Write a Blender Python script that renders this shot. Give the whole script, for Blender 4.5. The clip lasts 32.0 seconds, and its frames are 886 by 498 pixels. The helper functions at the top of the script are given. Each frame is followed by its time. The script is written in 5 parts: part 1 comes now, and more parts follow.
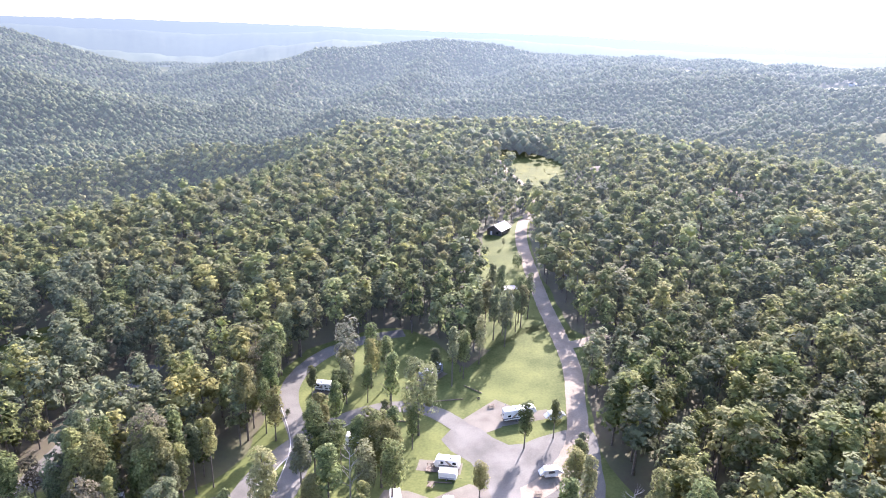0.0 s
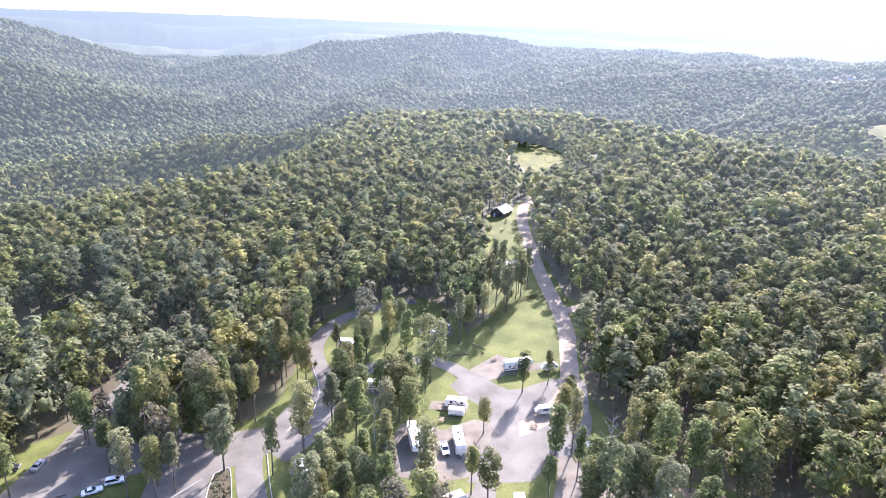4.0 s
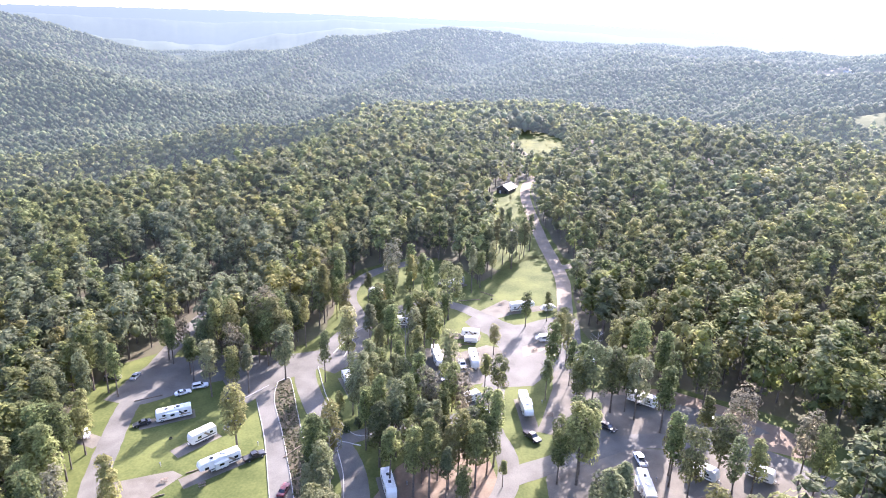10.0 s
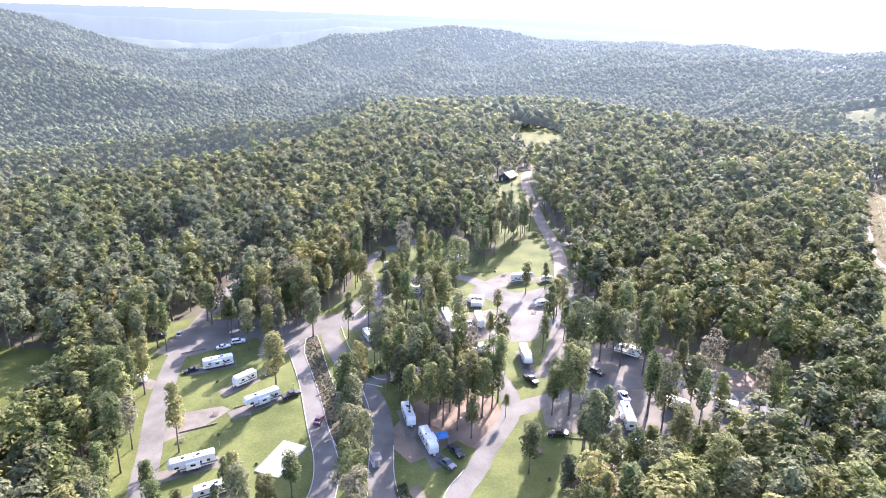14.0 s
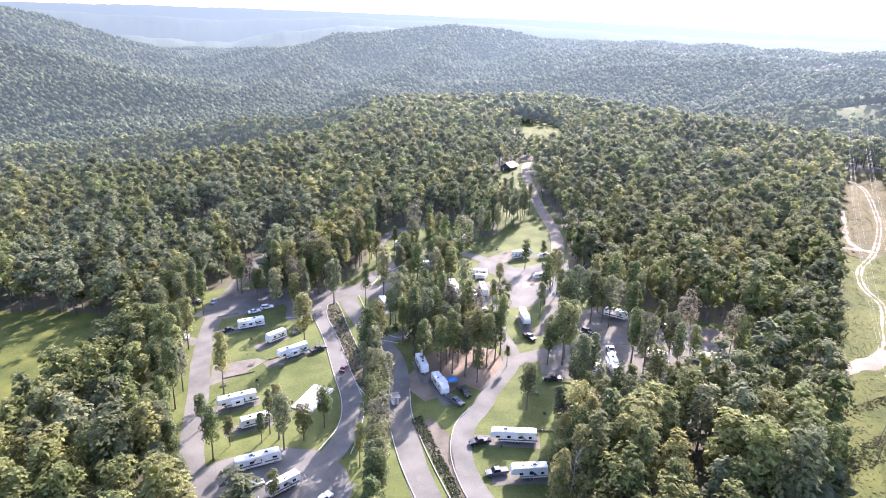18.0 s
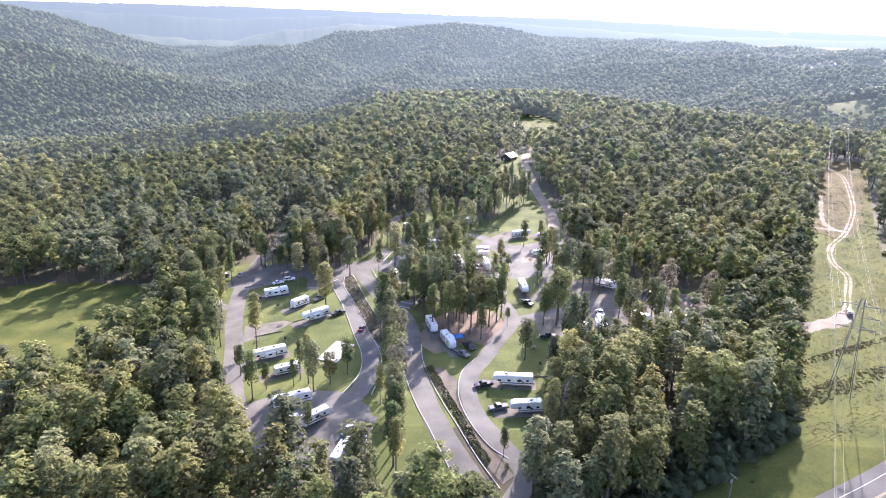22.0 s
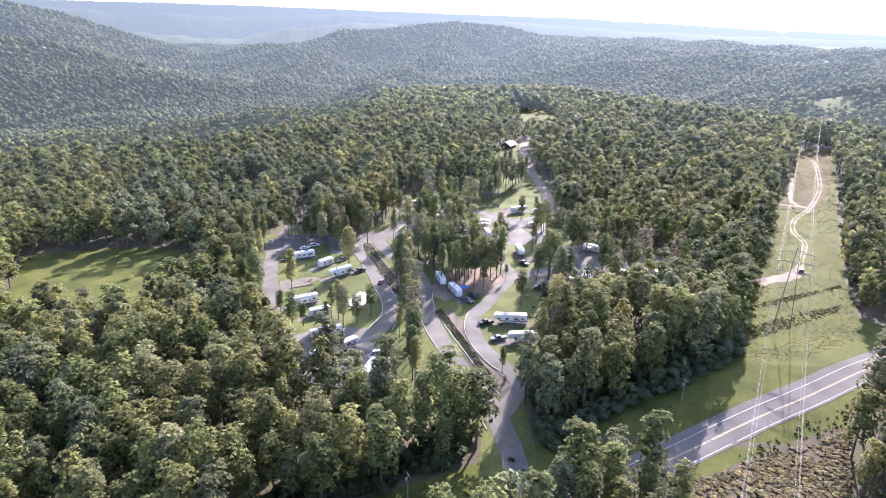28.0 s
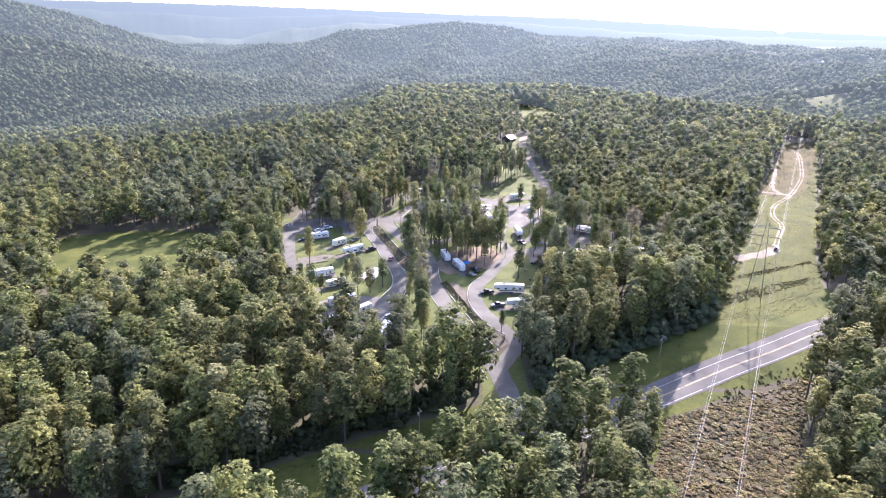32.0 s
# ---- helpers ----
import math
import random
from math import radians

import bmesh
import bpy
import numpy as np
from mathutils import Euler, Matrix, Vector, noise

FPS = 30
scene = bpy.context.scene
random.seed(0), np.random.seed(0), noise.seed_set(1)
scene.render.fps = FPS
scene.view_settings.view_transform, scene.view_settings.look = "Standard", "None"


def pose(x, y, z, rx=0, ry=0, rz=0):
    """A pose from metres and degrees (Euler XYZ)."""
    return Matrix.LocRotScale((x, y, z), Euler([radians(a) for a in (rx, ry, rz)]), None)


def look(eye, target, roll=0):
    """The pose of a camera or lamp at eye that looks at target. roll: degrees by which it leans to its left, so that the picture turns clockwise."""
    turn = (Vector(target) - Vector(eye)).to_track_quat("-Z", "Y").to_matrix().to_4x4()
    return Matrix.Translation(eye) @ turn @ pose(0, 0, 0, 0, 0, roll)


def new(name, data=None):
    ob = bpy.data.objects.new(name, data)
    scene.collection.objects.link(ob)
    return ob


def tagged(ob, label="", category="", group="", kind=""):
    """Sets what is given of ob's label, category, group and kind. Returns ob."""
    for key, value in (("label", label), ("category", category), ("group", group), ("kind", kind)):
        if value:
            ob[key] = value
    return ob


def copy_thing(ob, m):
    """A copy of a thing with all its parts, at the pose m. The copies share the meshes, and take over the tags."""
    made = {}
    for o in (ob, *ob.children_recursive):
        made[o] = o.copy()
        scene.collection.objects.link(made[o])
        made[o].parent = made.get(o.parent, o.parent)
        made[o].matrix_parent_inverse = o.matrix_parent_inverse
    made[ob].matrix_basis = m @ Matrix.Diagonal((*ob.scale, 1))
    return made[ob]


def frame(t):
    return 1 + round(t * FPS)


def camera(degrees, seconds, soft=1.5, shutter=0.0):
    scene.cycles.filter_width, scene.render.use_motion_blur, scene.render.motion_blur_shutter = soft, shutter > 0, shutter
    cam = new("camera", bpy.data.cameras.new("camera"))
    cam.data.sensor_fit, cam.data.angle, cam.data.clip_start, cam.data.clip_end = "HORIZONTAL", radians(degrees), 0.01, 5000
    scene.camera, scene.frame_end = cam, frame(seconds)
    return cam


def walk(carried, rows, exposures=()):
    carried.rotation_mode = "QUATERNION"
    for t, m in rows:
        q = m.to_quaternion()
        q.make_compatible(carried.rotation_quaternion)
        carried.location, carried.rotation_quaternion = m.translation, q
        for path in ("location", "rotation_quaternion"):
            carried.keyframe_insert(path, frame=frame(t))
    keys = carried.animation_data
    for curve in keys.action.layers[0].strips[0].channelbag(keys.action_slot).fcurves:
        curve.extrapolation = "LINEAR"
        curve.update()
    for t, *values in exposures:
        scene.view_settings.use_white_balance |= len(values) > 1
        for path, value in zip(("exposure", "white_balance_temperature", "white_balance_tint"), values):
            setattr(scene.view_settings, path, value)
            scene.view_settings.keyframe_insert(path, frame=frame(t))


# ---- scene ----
cam = camera(69.0, 32.0, 1.0)
PATH = [
    (0, (-4.902, 0.012, 102.395), (-5.091, 2.292, 101.670), 1.81),
    (3, (-4.350, -19.666, 103.157), (-4.547, -17.392, 102.414), 1.92),
    (6, (-4.671, -40.936, 102.987), (-4.873, -38.666, 102.233), 1.82),
    (9, (-5.215, -61.738, 102.319), (-5.422, -59.471, 101.558), 1.83),
    (11, (-5.076, -76.204, 102.524), (-5.286, -73.939, 101.758), 1.73),
    (13, (-5.343, -90.215, 102.014), (-5.554, -87.951, 101.246), 1.73),
    (16.5, (-5.262, -114.557, 101.288), (-5.475, -112.294, 100.517), 1.73),
    (19, (-5.336, -131.912, 101.153), (-5.549, -129.650, 100.380), 1.83),
    (21, (-4.942, -145.585, 100.861), (-5.157, -143.324, 100.085), 1.73),
    (23, (-4.790, -158.987, 100.169), (-5.005, -156.726, 99.392), 1.73),
    (26.5, (-3.792, -182.718, 99.357), (-4.008, -180.457, 98.582), 1.73),
    (28, (-3.670, -193.056, 99.226), (-3.886, -190.796, 98.446), 1.83),
    (30, (-3.169, -206.918, 98.984), (-3.389, -204.659, 98.205), 1.73),
    (32, (-2.560, -219.695, 98.212), (-2.779, -217.435, 97.433), 1.83),
]
walk(cam, [(t, look(e, g, r)) for t, e, g, r in PATH], exposures=[(0.0, 2.58, 5880, 30), (14.0, 2.67, 5880, 30), (20.0, 2.38, 5920, 29), (26.0, 2.22, 5900, 30), (32.0, 2.28, 5880, 30)])

# ---- light ----
SUN_AZ, SUN_EL = radians(18), radians(31)
world = bpy.data.worlds.new("sky")
scene.world = world
world.use_nodes = True
wn = world.node_tree
wn.nodes.clear()
sky = wn.nodes.new("ShaderNodeTexSky")
sky.sky_type, sky.sun_disc = "NISHITA", False
sky.sun_elevation, sky.sun_rotation = SUN_EL, SUN_AZ
sky.air_density, sky.dust_density, sky.ozone_density, sky.altitude = 0.9, 2.2, 1.2, 200
wbg, wout = wn.nodes.new("ShaderNodeBackground"), wn.nodes.new("ShaderNodeOutputWorld")
wbg.inputs["Strength"].default_value = 0.15
wn.links.new(sky.outputs[0], wbg.inputs[0])
wn.links.new(wbg.outputs[0], wout.inputs[0])
sun = new("sun", bpy.data.lights.new("sun", "SUN"))
sun.data.energy, sun.data.angle, sun.data.color = 4.1, radians(0.6), (1.0, 0.93, 0.82)
toward = Vector((math.sin(SUN_AZ) * math.cos(SUN_EL), math.cos(SUN_AZ) * math.cos(SUN_EL), math.sin(SUN_EL)))
sun.matrix_world = look(toward * 400, (0, 0, 0))


# ---- materials ----
def material(name, c1, c2, scale=1.0, rough=0.7, bump=0.0, metal=0.0, where="Object", fine=9.0, per_object=0.0, spec=0.4):
    """Two colours mixed by a coarse and a fine noise; bump from the fine one."""
    m = bpy.data.materials.new(name)
    m.use_nodes = True
    n, l = m.node_tree.nodes, m.node_tree.links
    b = n["Principled BSDF"]
    if where == "World":
        place = n.new("ShaderNodeNewGeometry").outputs["Position"]
    else:
        place = n.new("ShaderNodeTexCoord").outputs["Object"]
    big, small = n.new("ShaderNodeTexNoise"), n.new("ShaderNodeTexNoise")
    big.inputs["Scale"].default_value, small.inputs["Scale"].default_value = scale, scale * fine
    big.inputs["Detail"].default_value = small.inputs["Detail"].default_value = 4
    l.new(place, big.inputs["Vector"])
    l.new(place, small.inputs["Vector"])
    add = n.new("ShaderNodeMath")
    add.operation = "MULTIPLY_ADD"
    add.inputs[1].default_value = 0.45
    l.new(small.outputs[0], add.inputs[0])
    l.new(big.outputs[0], add.inputs[2])
    ramp = n.new("ShaderNodeMapRange")
    ramp.inputs["From Min"].default_value, ramp.inputs["From Max"].default_value = 0.5, 0.95
    l.new(add.outputs[0], ramp.inputs["Value"])
    mix = n.new("ShaderNodeMix")
    mix.data_type = "RGBA"
    mix.inputs["A"].default_value, mix.inputs["B"].default_value = (*c1, 1), (*c2, 1)
    l.new(ramp.outputs[0], mix.inputs["Factor"])
    colour = mix.outputs["Result"]
    if per_object:
        info, hsv, mr = n.new("ShaderNodeObjectInfo"), n.new("ShaderNodeHueSaturation"), n.new("ShaderNodeMapRange")
        mr.inputs["To Min"].default_value, mr.inputs["To Max"].default_value = 1 - per_object, 1 + per_object
        l.new(info.outputs["Random"], mr.inputs["Value"])
        l.new(mr.outputs[0], hsv.inputs["Value"])
        l.new(colour, hsv.inputs["Color"])
        colour = hsv.outputs[0]
    l.new(colour, b.inputs["Base Color"])
    b.inputs["Roughness"].default_value, b.inputs["Metallic"].default_value = rough, metal
    b.inputs["Specular IOR Level"].default_value = spec
    if bump:
        bp = n.new("ShaderNodeBump")
        bp.inputs["Strength"].default_value, bp.inputs["Distance"].default_value = bump, 0.05
        l.new(small.outputs[0], bp.inputs["Height"])
        l.new(bp.outputs[0], b.inputs["Normal"])
    return m


def foliage(name, dark, light, third, haze=0.0, thin=0.56, scale=0.11, by="object", spec=0.12):
    """Leaves: a tint for each tree (by object, or by the mesh's own tree number), varied by place and by leaf, with light through the blade."""
    m = bpy.data.materials.new(name)
    m.use_nodes = True
    n, l = m.node_tree.nodes, m.node_tree.links
    b, out = n["Principled BSDF"], n["Material Output"]
    geo = n.new("ShaderNodeNewGeometry")
    noise_big = n.new("ShaderNodeTexNoise")
    noise_big.inputs["Scale"].default_value, noise_big.inputs["Detail"].default_value = scale, 3
    l.new(geo.outputs["Position"], noise_big.inputs["Vector"])
    if by == "object":
        tint = n.new("ShaderNodeObjectInfo").outputs["Random"]
    else:
        at = n.new("ShaderNodeAttribute")
        at.attribute_name = "tint"
        tint = at.outputs["Fac"]
    leafy = n.new("ShaderNodeMath")
    leafy.operation = "MULTIPLY_ADD"
    leafy.inputs[1].default_value = 0.5
    l.new(geo.outputs["Random Per Island"], leafy.inputs[0])
    l.new(noise_big.outputs[0], leafy.inputs[2])
    mr = n.new("ShaderNodeMapRange")
    mr.inputs["From Min"].default_value, mr.inputs["From Max"].default_value = 0.42, 1.15
    l.new(leafy.outputs[0], mr.inputs["Value"])
    mix = n.new("ShaderNodeMix")
    mix.data_type = "RGBA"
    mix.inputs["A"].default_value, mix.inputs["B"].default_value = (*dark, 1), (*light, 1)
    l.new(mr.outputs[0], mix.inputs["Factor"])
    tone = n.new("ShaderNodeMix")
    tone.data_type = "RGBA"
    tone.inputs["B"].default_value = (*third, 1)
    pw = n.new("ShaderNodeMath")
    pw.operation = "POWER"
    pw.inputs[1].default_value = 2.2
    l.new(tint, pw.inputs[0])
    l.new(pw.outputs[0], tone.inputs["Factor"])
    l.new(mix.outputs["Result"], tone.inputs["A"])
    hsv, mv = n.new("ShaderNodeHueSaturation"), n.new("ShaderNodeMapRange")
    wrap = n.new("ShaderNodeMath")
    wrap.operation = "FRACT"
    times = n.new("ShaderNodeMath")
    times.operation = "MULTIPLY"
    times.inputs[1].default_value = 7.31
    l.new(tint, times.inputs[0])
    l.new(times.outputs[0], wrap.inputs[0])
    mv.inputs["To Min"].default_value, mv.inputs["To Max"].default_value = 0.66, 1.34
    l.new(wrap.outputs[0], mv.inputs["Value"])
    each, both = n.new("ShaderNodeMapRange"), n.new("ShaderNodeMath")
    each.inputs["To Min"].default_value, each.inputs["To Max"].default_value = 0.72, 1.30
    both.operation = "MULTIPLY"
    l.new(geo.outputs["Random Per Island"], each.inputs["Value"])
    l.new(each.outputs[0], both.inputs[0])
    l.new(mv.outputs[0], both.inputs[1])
    l.new(both.outputs[0], hsv.inputs["Value"])
    other, thrice, pick = n.new("ShaderNodeMath"), n.new("ShaderNodeMath"), n.new("ShaderNodeMapRange")
    thrice.operation, other.operation = "MULTIPLY", "FRACT"
    thrice.inputs[1].default_value = 13.7
    l.new(tint, thrice.inputs[0])
    l.new(thrice.outputs[0], other.inputs[0])
    pick.inputs["From Min"].default_value, pick.inputs["From Max"].default_value = 0.55, 1.0
    pick.inputs["To Max"].default_value = 0.6
    l.new(other.outputs[0], pick.inputs["Value"])
    grey = n.new("ShaderNodeMix")
    grey.data_type = "RGBA"
    mean = sum(light) / 3
    grey.inputs["B"].default_value = (mean * 0.98, mean * 1.06, mean * 0.72, 1)
    l.new(pick.outputs[0], grey.inputs["Factor"])
    l.new(tone.outputs["Result"], grey.inputs["A"])
    l.new(grey.outputs["Result"], hsv.inputs["Color"])
    l.new(hsv.outputs[0], b.inputs["Base Color"])
    fine, up = n.new("ShaderNodeTexNoise"), n.new("ShaderNodeBump")
    fine.inputs["Scale"].default_value, fine.inputs["Detail"].default_value, fine.inputs["Roughness"].default_value = 1.5, 3, 0.65
    up.inputs["Strength"].default_value, up.inputs["Distance"].default_value = 1.0, 0.6
    l.new(geo.outputs["Position"], fine.inputs["Vector"])
    l.new(fine.outputs[0], up.inputs["Height"])
    l.new(up.outputs[0], b.inputs["Normal"])
    b.inputs["Roughness"].default_value = 0.75
    b.inputs["Specular IOR Level"].default_value = spec
    surface = b.outputs[0]
    tr = n.new("ShaderNodeBsdfTranslucent")
    l.new(hsv.outputs[0], tr.inputs["Color"])
    l.new(up.outputs[0], tr.inputs["Normal"])
    ms = n.new("ShaderNodeMixShader")
    ms.inputs[0].default_value = thin
    l.new(surface, ms.inputs[1])
    l.new(tr.outputs[0], ms.inputs[2])
    l.new(ms.outputs[0], out.inputs["Surface"])
    # haze: reach of the distance glow painted over the leaves
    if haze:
        painted_haze(m, ms.outputs[0], haze)
    return m


def painted_haze(m, surface, reach):
    """Haze painted as emission: thickens with distance from the camp, brightest under the sun."""
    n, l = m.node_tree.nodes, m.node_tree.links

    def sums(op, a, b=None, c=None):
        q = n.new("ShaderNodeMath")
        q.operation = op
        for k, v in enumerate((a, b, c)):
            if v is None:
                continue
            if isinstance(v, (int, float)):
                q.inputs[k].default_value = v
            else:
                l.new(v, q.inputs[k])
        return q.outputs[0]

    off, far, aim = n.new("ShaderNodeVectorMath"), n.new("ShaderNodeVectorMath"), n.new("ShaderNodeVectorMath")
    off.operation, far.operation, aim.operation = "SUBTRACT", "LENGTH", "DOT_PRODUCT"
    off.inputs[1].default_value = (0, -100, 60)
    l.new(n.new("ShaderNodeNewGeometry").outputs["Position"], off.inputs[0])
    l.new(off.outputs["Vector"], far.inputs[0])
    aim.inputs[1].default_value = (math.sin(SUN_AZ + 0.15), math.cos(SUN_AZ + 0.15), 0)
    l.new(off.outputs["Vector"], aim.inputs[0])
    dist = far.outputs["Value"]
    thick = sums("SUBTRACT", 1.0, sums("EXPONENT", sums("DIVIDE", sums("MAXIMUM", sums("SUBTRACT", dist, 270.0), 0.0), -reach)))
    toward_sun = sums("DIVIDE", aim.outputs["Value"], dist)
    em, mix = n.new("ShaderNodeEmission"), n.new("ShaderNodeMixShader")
    em.inputs["Color"].default_value = (*HAZE_GLOW, 1)
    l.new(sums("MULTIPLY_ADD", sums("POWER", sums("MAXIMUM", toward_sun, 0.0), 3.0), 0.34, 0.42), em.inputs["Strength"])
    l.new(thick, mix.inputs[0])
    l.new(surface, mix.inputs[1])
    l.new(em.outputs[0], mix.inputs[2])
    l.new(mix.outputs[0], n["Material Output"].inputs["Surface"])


# glow colour of the painted haze
HAZE_GLOW = (0.222, 0.278, 0.312)


def glass_dark(name):
    m = material(name, (0.012, 0.014, 0.016), (0.02, 0.022, 0.025), 2.0, 0.06, spec=0.7)
    return m


# 4300: reach of the painted haze, on camp and woodland leaves too
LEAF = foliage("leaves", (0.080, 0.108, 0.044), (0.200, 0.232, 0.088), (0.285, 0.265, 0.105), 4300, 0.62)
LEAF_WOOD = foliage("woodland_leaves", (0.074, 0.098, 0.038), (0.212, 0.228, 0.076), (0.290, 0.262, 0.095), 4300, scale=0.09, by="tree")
LEAF_DRY = foliage("dry_leaves", (0.13, 0.12, 0.075), (0.20, 0.18, 0.11), (0.22, 0.19, 0.13))
LEAF_RUST = foliage("rust_leaves", (0.14, 0.085, 0.040), (0.19, 0.135, 0.060), (0.18, 0.15, 0.065))
SHRUB = foliage("shrub_leaves", (0.055, 0.078, 0.036), (0.115, 0.14, 0.062), (0.13, 0.15, 0.075), scale=0.3)
BED = foliage("bed_leaves", (0.09, 0.11, 0.05), (0.15, 0.175, 0.08), (0.20, 0.19, 0.10), scale=0.3, by="tree")
SCRUBLEAF = foliage("scrub_leaves", (0.085, 0.110, 0.042), (0.20, 0.225, 0.085), (0.26, 0.24, 0.10), 4300, 0.6, 0.2, "tree")
BRUSH = foliage("brush_leaves", (0.10, 0.11, 0.030), (0.180, 0.175, 0.050), (0.23, 0.195, 0.075), scale=0.2, by="tree")
BRUSH_RED = foliage("brush_brown_leaves", (0.15, 0.115, 0.055), (0.22, 0.20, 0.075), (0.26, 0.19, 0.105), scale=0.16, by="tree")
FARMEADOW = material("far_field_grass", (0.075, 0.080, 0.022), (0.120, 0.118, 0.040), 0.05, 0.95, where="World", fine=8.0, spec=0.1)
# haze glow painted over the field's own colour
painted_haze(FARMEADOW, FARMEADOW.node_tree.nodes["Principled BSDF"].outputs[0], 4300)
BARK = material("bark", (0.07, 0.055, 0.042), (0.16, 0.13, 0.10), 1.5, 0.9, 0.6)
BARK_PALE = material("pale_bark", (0.20, 0.175, 0.15), (0.34, 0.30, 0.26), 1.5, 0.9, 0.5)
SOIL = material("forest_floor", (0.055, 0.042, 0.026), (0.075, 0.075, 0.030), 0.06, 0.95, 0.3, where="World", fine=14)
# the ground takes the same painted haze glow with distance
painted_haze(SOIL, SOIL.node_tree.nodes["Principled BSDF"].outputs[0], 4300)
GRASS = material("grass", (0.046, 0.060, 0.014), (0.112, 0.124, 0.036), 0.09, 0.9, 0.5, where="World", fine=16, spec=0.15)
MEADOW = material("meadow_grass", (0.040, 0.052, 0.010), (0.098, 0.102, 0.022), 0.10, 0.95, 1.0, where="World", fine=11, spec=0.15)
DRYFIELD = material("dry_meadow", (0.062, 0.056, 0.024), (0.125, 0.104, 0.046), 0.07, 0.95, 0.8, where="World", fine=14, spec=0.1)
THICKET = material("thicket_floor", (0.036, 0.034, 0.016), (0.080, 0.060, 0.032), 0.12, 0.95, 0.5, where="World", fine=12)
MULCH = material("mulch", (0.060, 0.050, 0.036), (0.130, 0.108, 0.078), 0.3, 0.95, 0.5, where="World", fine=10)
LITTER = material("leaf_litter", (0.12, 0.085, 0.055), (0.20, 0.15, 0.10), 0.15, 0.95, 0.5, where="World", fine=12)
ASPHALT = material("worn_asphalt", (0.084, 0.080, 0.068), (0.155, 0.146, 0.125), 0.12, 0.85, 0.25, where="World", fine=25, spec=0.12)
GRAVEL = material("pale_gravel", (0.098, 0.088, 0.070), (0.165, 0.149, 0.119), 0.2, 0.95, 0.4, where="World", fine=22, spec=0.12)
HIGHWAY = material("highway_asphalt", (0.090, 0.085, 0.075), (0.130, 0.123, 0.110), 0.1, 0.92, 0.2, where="World", fine=30, spec=0.15)
DIRT = material("pale_dirt", (0.16, 0.135, 0.100), (0.26, 0.22, 0.165), 0.15, 0.95, 0.3, where="World", fine=12, spec=0.12)
CONCRETE = material("concrete", (0.30, 0.285, 0.26), (0.42, 0.40, 0.37), 0.4, 0.85, 0.2, where="World", fine=12)
PAINT_W = material("white_road_paint", (0.32, 0.315, 0.30), (0.50, 0.49, 0.47), 0.5, 0.7, where="World")
PAINT_Y = material("yellow_road_paint", (0.36, 0.27, 0.12), (0.45, 0.35, 0.18), 0.5, 0.7, where="World")
TIMBER = material("weathered_timber", (0.10, 0.075, 0.05), (0.20, 0.16, 0.12), 2.0, 0.9, 0.3)
SHELL = material("white_fibreglass", (0.64, 0.62, 0.56), (0.76, 0.74, 0.68), 0.8, 0.35, per_object=0.08)
SHELL_TAN = material("tan_fibreglass", (0.52, 0.47, 0.38), (0.62, 0.57, 0.48), 0.8, 0.4, per_object=0.08)
SHELL_GREY = material("grey_fibreglass", (0.20, 0.21, 0.22), (0.30, 0.31, 0.32), 0.8, 0.4, per_object=0.1)
ROOFSKIN = material("rubber_roof", (0.58, 0.56, 0.51), (0.76, 0.74, 0.69), 1.2, 0.6, 0.1)
STRIPE = material("dark_stripe", (0.05, 0.05, 0.055), (0.09, 0.085, 0.08), 2.0, 0.4)
STRIPE_TAN = material("tan_stripe", (0.30, 0.22, 0.14), (0.36, 0.28, 0.19), 2.0, 0.4)
RUBBER = material("rubber", (0.018, 0.018, 0.018), (0.035, 0.034, 0.033), 4.0, 0.85)
STEEL = material("galvanised_steel", (0.30, 0.31, 0.32), (0.44, 0.45, 0.46), 2.0, 0.45, metal=0.7)
CHROME = material("bright_metal", (0.65, 0.65, 0.66), (0.75, 0.75, 0.76), 4.0, 0.2, metal=1.0)
BLACKMETAL = material("black_steel", (0.02, 0.02, 0.02), (0.04, 0.04, 0.04), 3.0, 0.5)
GLASS = glass_dark("tinted_glass")
LAMP_R = material("red_lens", (0.30, 0.02, 0.02), (0.36, 0.04, 0.03), 6.0, 0.2)
LAMP_W = material("clear_lens", (0.60, 0.60, 0.58), (0.72, 0.72, 0.70), 6.0, 0.15)
CANVAS = material("canvas", (0.50, 0.48, 0.43), (0.62, 0.60, 0.55), 1.5, 0.9)
BLUECLOTH = material("blue_cloth", (0.03, 0.13, 0.30), (0.05, 0.18, 0.38), 1.5, 0.8)
METALROOF = material("pale_metal_roof", (0.34, 0.35, 0.36), (0.48, 0.49, 0.50), 0.3, 0.4, metal=0.3)
BARNWALL = material("dark_boards", (0.055, 0.045, 0.038), (0.10, 0.085, 0.07), 0.6, 0.9, 0.2)
HOUSEWALL = material("pale_siding", (0.50, 0.48, 0.44), (0.60, 0.58, 0.54), 0.4, 0.8)
SHINGLE = material("grey_shingle", (0.14, 0.13, 0.125), (0.22, 0.21, 0.20), 0.5, 0.9, 0.2)
TOWERSTEEL = material("weathered_steel", (0.13, 0.125, 0.11), (0.20, 0.19, 0.17), 2.0, 0.85, spec=0.2)
WIRE = material("aluminium_wire", (0.26, 0.25, 0.22), (0.32, 0.31, 0.28), 1.0, 0.7, spec=0.2)
POLEWOOD = material("pole_wood", (0.16, 0.12, 0.085), (0.26, 0.21, 0.16), 1.0, 0.9, 0.3)
